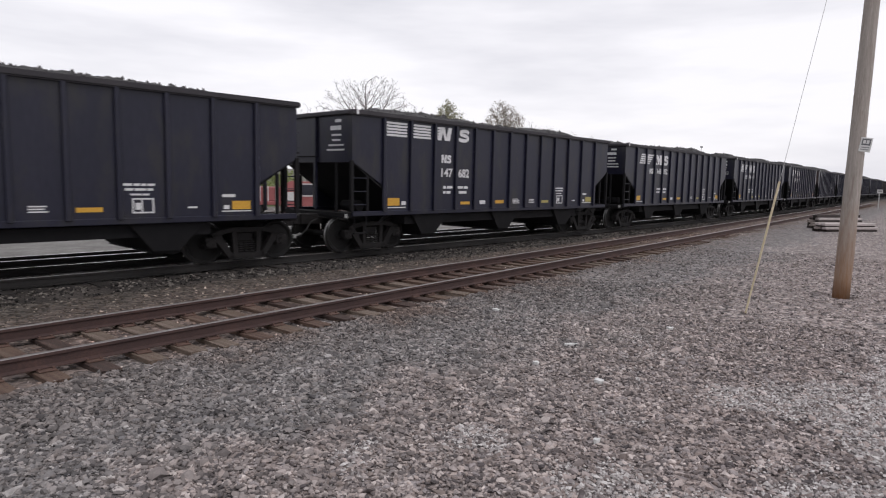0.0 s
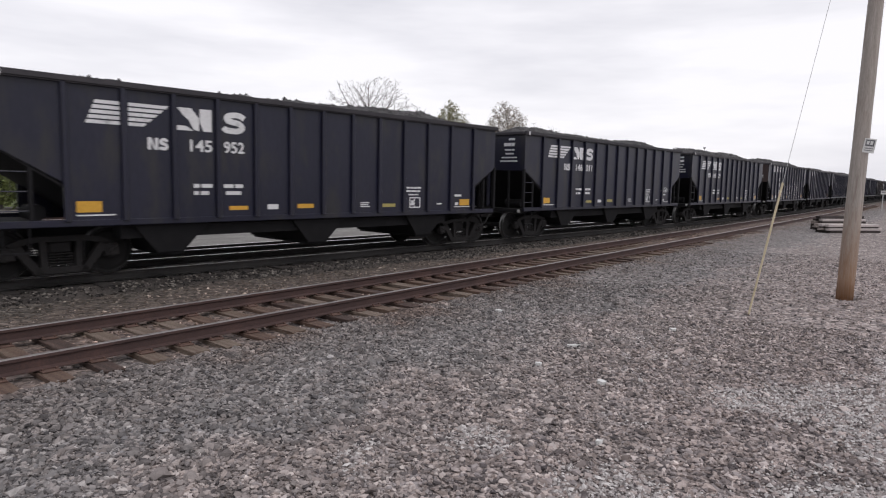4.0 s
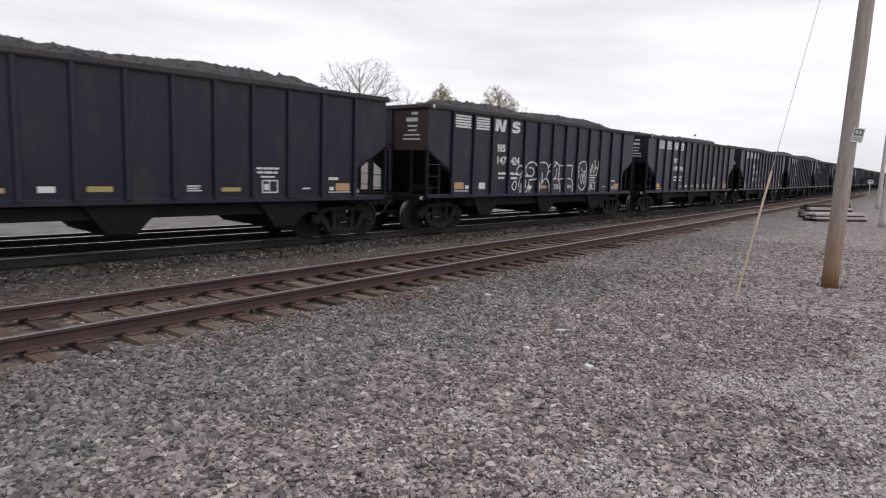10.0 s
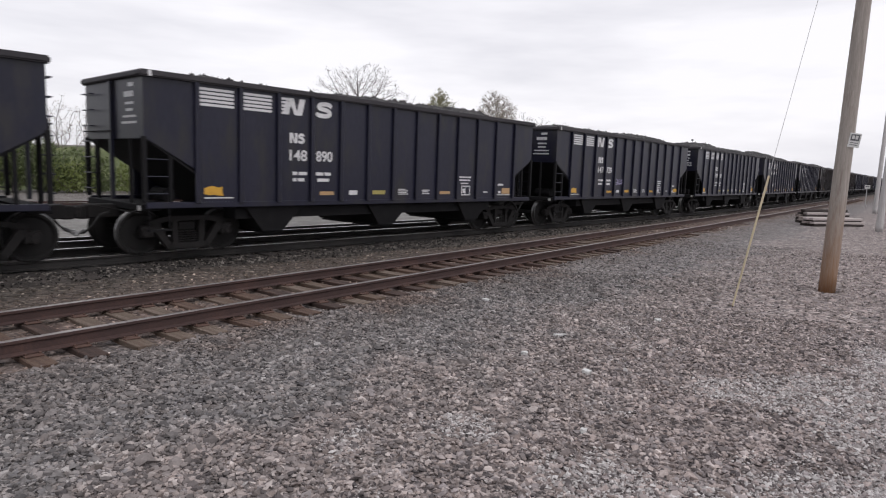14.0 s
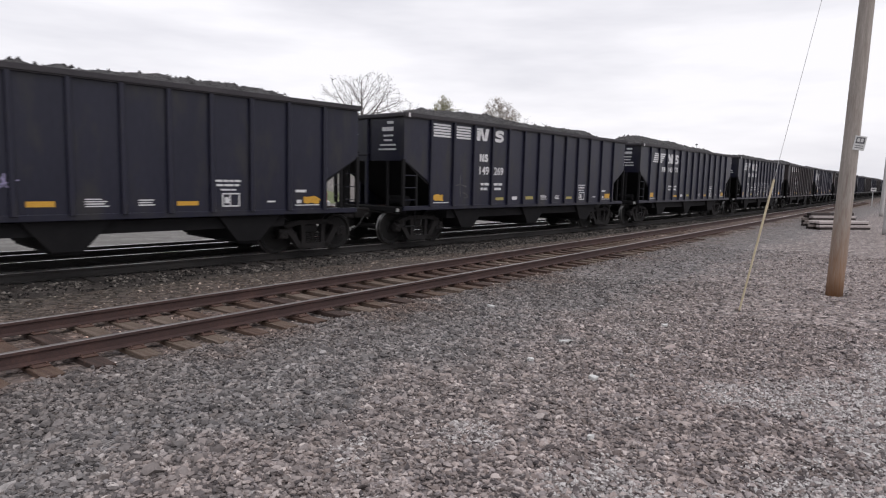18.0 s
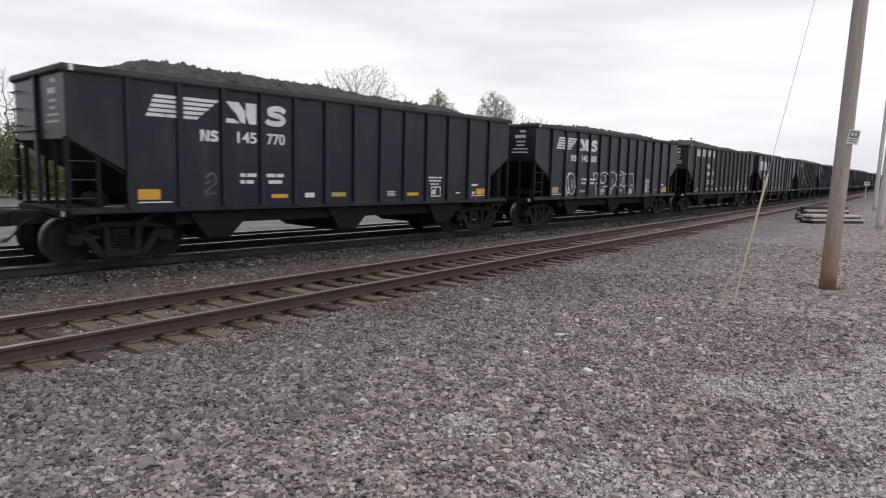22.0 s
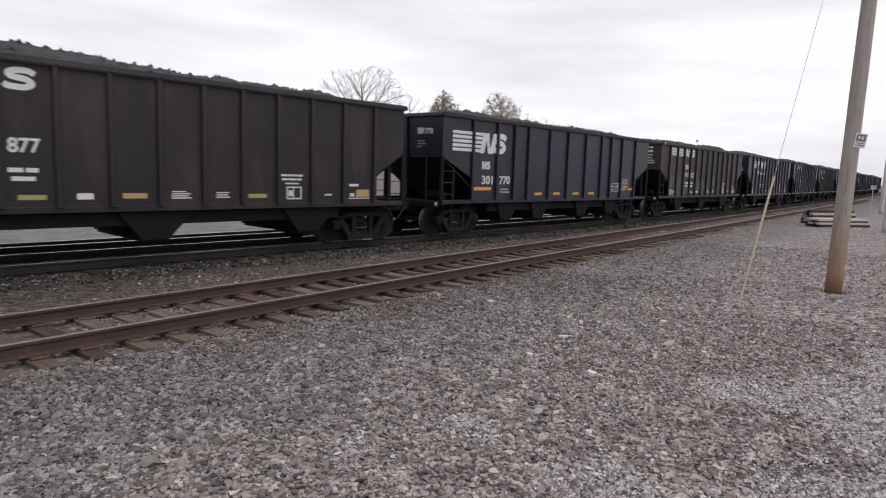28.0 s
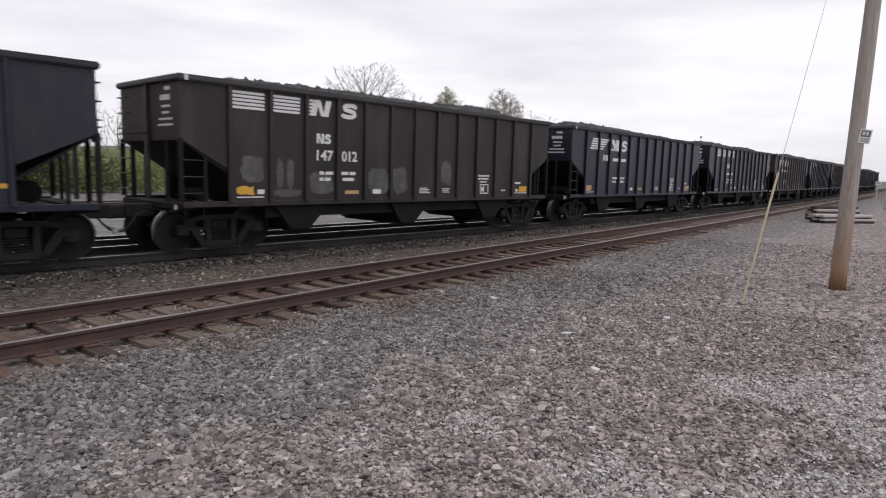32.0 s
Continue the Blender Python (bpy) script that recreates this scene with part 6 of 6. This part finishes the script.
def beside(x, y):
    return (x - SX) * math.cos(SA) - (y - SY) * math.sin(SA)


def beside_main(x, y):
    return (x - MX) * math.cos(MA) - (y - MY) * math.sin(MA)


def height_at(x, y):
    return np.array([ground_z(p, q) for p, q in zip(x, y)])


def yard(near, far, wide):
    def region(r, count):
        x, y = r.uniform(-wide, wide, count * 3), r.uniform(near * 0.6, far, count * 3)
        d = np.hypot(x, y)
        ok = (d > near) & (d < far) & (np.abs(x) < y * 0.82 + 0.5) & (beside(x, y) > 1.22)
        x, y = x[ok][:count], y[ok][:count]
        return np.stack([x, y, height_at(x, y) + r.uniform(-0.012, 0.016, len(x))], 1)
    return region


def between(r, count):
    """Among the ties of the siding and on the soil up to the main track."""
    x, y = r.uniform(-16, 14, count * 4), r.uniform(4, 30, count * 4)
    o = beside(x, y)
    ok = (np.abs(x) < y * 0.9 + 1) & (o < 1.25) & (beside_main(x, y) > 2.0) & (np.abs(np.abs(o) - 0.7525) > 0.11)
    x, y, o = x[ok][:count], y[ok][:count], o[ok][:count]
    return np.stack([x, y, height_at(x, y) + r.uniform(-0.012, 0.014, len(x)) + 0], 1)


stones("loose_gravel", 62000, yard(3.0, 11.5, 11), 0.038, "loose crushed grey and brown gravel stones covering the yard", loose_gravel, 3)
def shoulder(r, count):
    """The coarse ballast that spills from the siding."""
    x, y = r.uniform(-9, 8, count * 5), 2.0 + 12 * r.uniform(0, 1, count * 5) ** 1.4
    o = beside(x, y)
    ok = (np.abs(x) < y * 0.82 + 0.5) & (o > 1.25) & (o < 4.6 + r.normal(0, 0.5, len(x)))
    x, y = x[ok][:count], y[ok][:count]
    return np.stack([x, y, height_at(x, y) + r.uniform(-0.005, 0.02, len(x))], 1)


stones("coarse_ballast", 17000, shoulder, 0.048, "coarse angular grey ballast beside the siding", coarse_gravel, 15, True, (0.4, 0.75))
stones("loose_gravel", 50000, yard(3.0, 11.5, 11), 0.030, "small rounder gravel stones scattered through the yard", loose_gravel, 6, True, (0.5, 0.95))
stones("loose_gravel", 44000, yard(11.5, 24, 20), 0.042, "loose crushed grey and brown gravel stones covering the yard", loose_gravel, 4, False)
def along_main(r, count):
    """On the shoulder and among the ties of the main track, yard side."""
    s, o = r.uniform(-8, 48, count), r.uniform(-1.0, 2.2, count)
    ok = (np.abs(np.abs(o) - 0.7525) > 0.1)
    s, o = s[ok], o[ok]
    x, y, a = (np.interp(s, MAIN[0], c) for c in MAIN[1:])
    z = np.where(o < 1.75, -0.212, -0.212 - (o - 1.75) * 0.25)
    return np.stack([x + o * np.cos(a), y - o * np.sin(a), z + r.uniform(-0.012, 0.016, len(s))], 1)


stones("sooty_stones", 26000, along_main, 0.05, "dark ballast stones along the main track", dark_stone, 12, False, (0.5, 0.9))


def fines(r, count):
    """Patches of small pale crushed stone, thickening towards the yard."""
    x, y = r.uniform(-3, 9, count * 6), r.uniform(2.2, 12, count * 6)
    o = beside(x, y)
    lie = np.array([noise.noise((p * 0.9, q * 0.9, 11)) + 0.6 * noise.noise((p * 2.6, q * 2.6, 4)) for p, q in zip(x, y)])
    near = np.zeros(len(x))
    for px, py, rx, ry in ((1.25, 4.15, 0.95, 0.55), (4.75, 5.9, 0.9, 1.0), (3.2, 4.0, 0.95, 0.5), (3.35, 6.3, 0.8, 0.5), (0.34, 5.16, 0.35, 0.4), (5.6, 6.9, 1.0, 0.6)):
        near = np.maximum(near, 1.25 - np.hypot((x - px) / rx, (y - py) / ry))
    ok = (np.abs(x) < y * 0.82 + 0.5) & (lie * 0.9 + near * 1.1 + np.clip(o - 7.5, -1, 1.2) * 0.18 - np.clip(y - 8.0, 0, 9) * 0.3 + r.normal(0, 0.16, len(x)) > 0.34) & (o > 4.6)
    x, y = x[ok][:count], y[ok][:count]
    return np.stack([x, y, height_at(x, y) + r.uniform(-0.004, 0.020, len(x))], 1)


stones("pale_fines", 46000, fines, 0.027, "small pale crushed limestone lying in patches over the gravel", fine_stone, 9, False, (0.5, 0.95))
stones("loose_gravel", 26000, between, 0.038, "small pale stones lying among ties and dark soil", speckled_gravel, 5, False)


# ---- what moves: each car along the main track, each wheelset on its car ----
def motions():
    for i, car in TRAIN:
        start = FIRST + (i - 1) * PITCH + FRONT + (0.68 if i > 12 else 0.36 if i == 12 else 0)
        walk(car, [(t, on_line(MAIN, start - gone(t))) for t in range(33)])
    turns = [(k / 10, -math.degrees((gone(k / 10) - gone(0)) / 0.457)) for k in range(321)]
    for i, car in TRAIN:
        for ob in car.children:
            if ob.name.startswith("wheelset"):
                x, _, z = ob.matrix_local.translation
                walk(ob, [(t, pose(x, 0, z, 0, a, 0)) for t, a in turns])


motions()
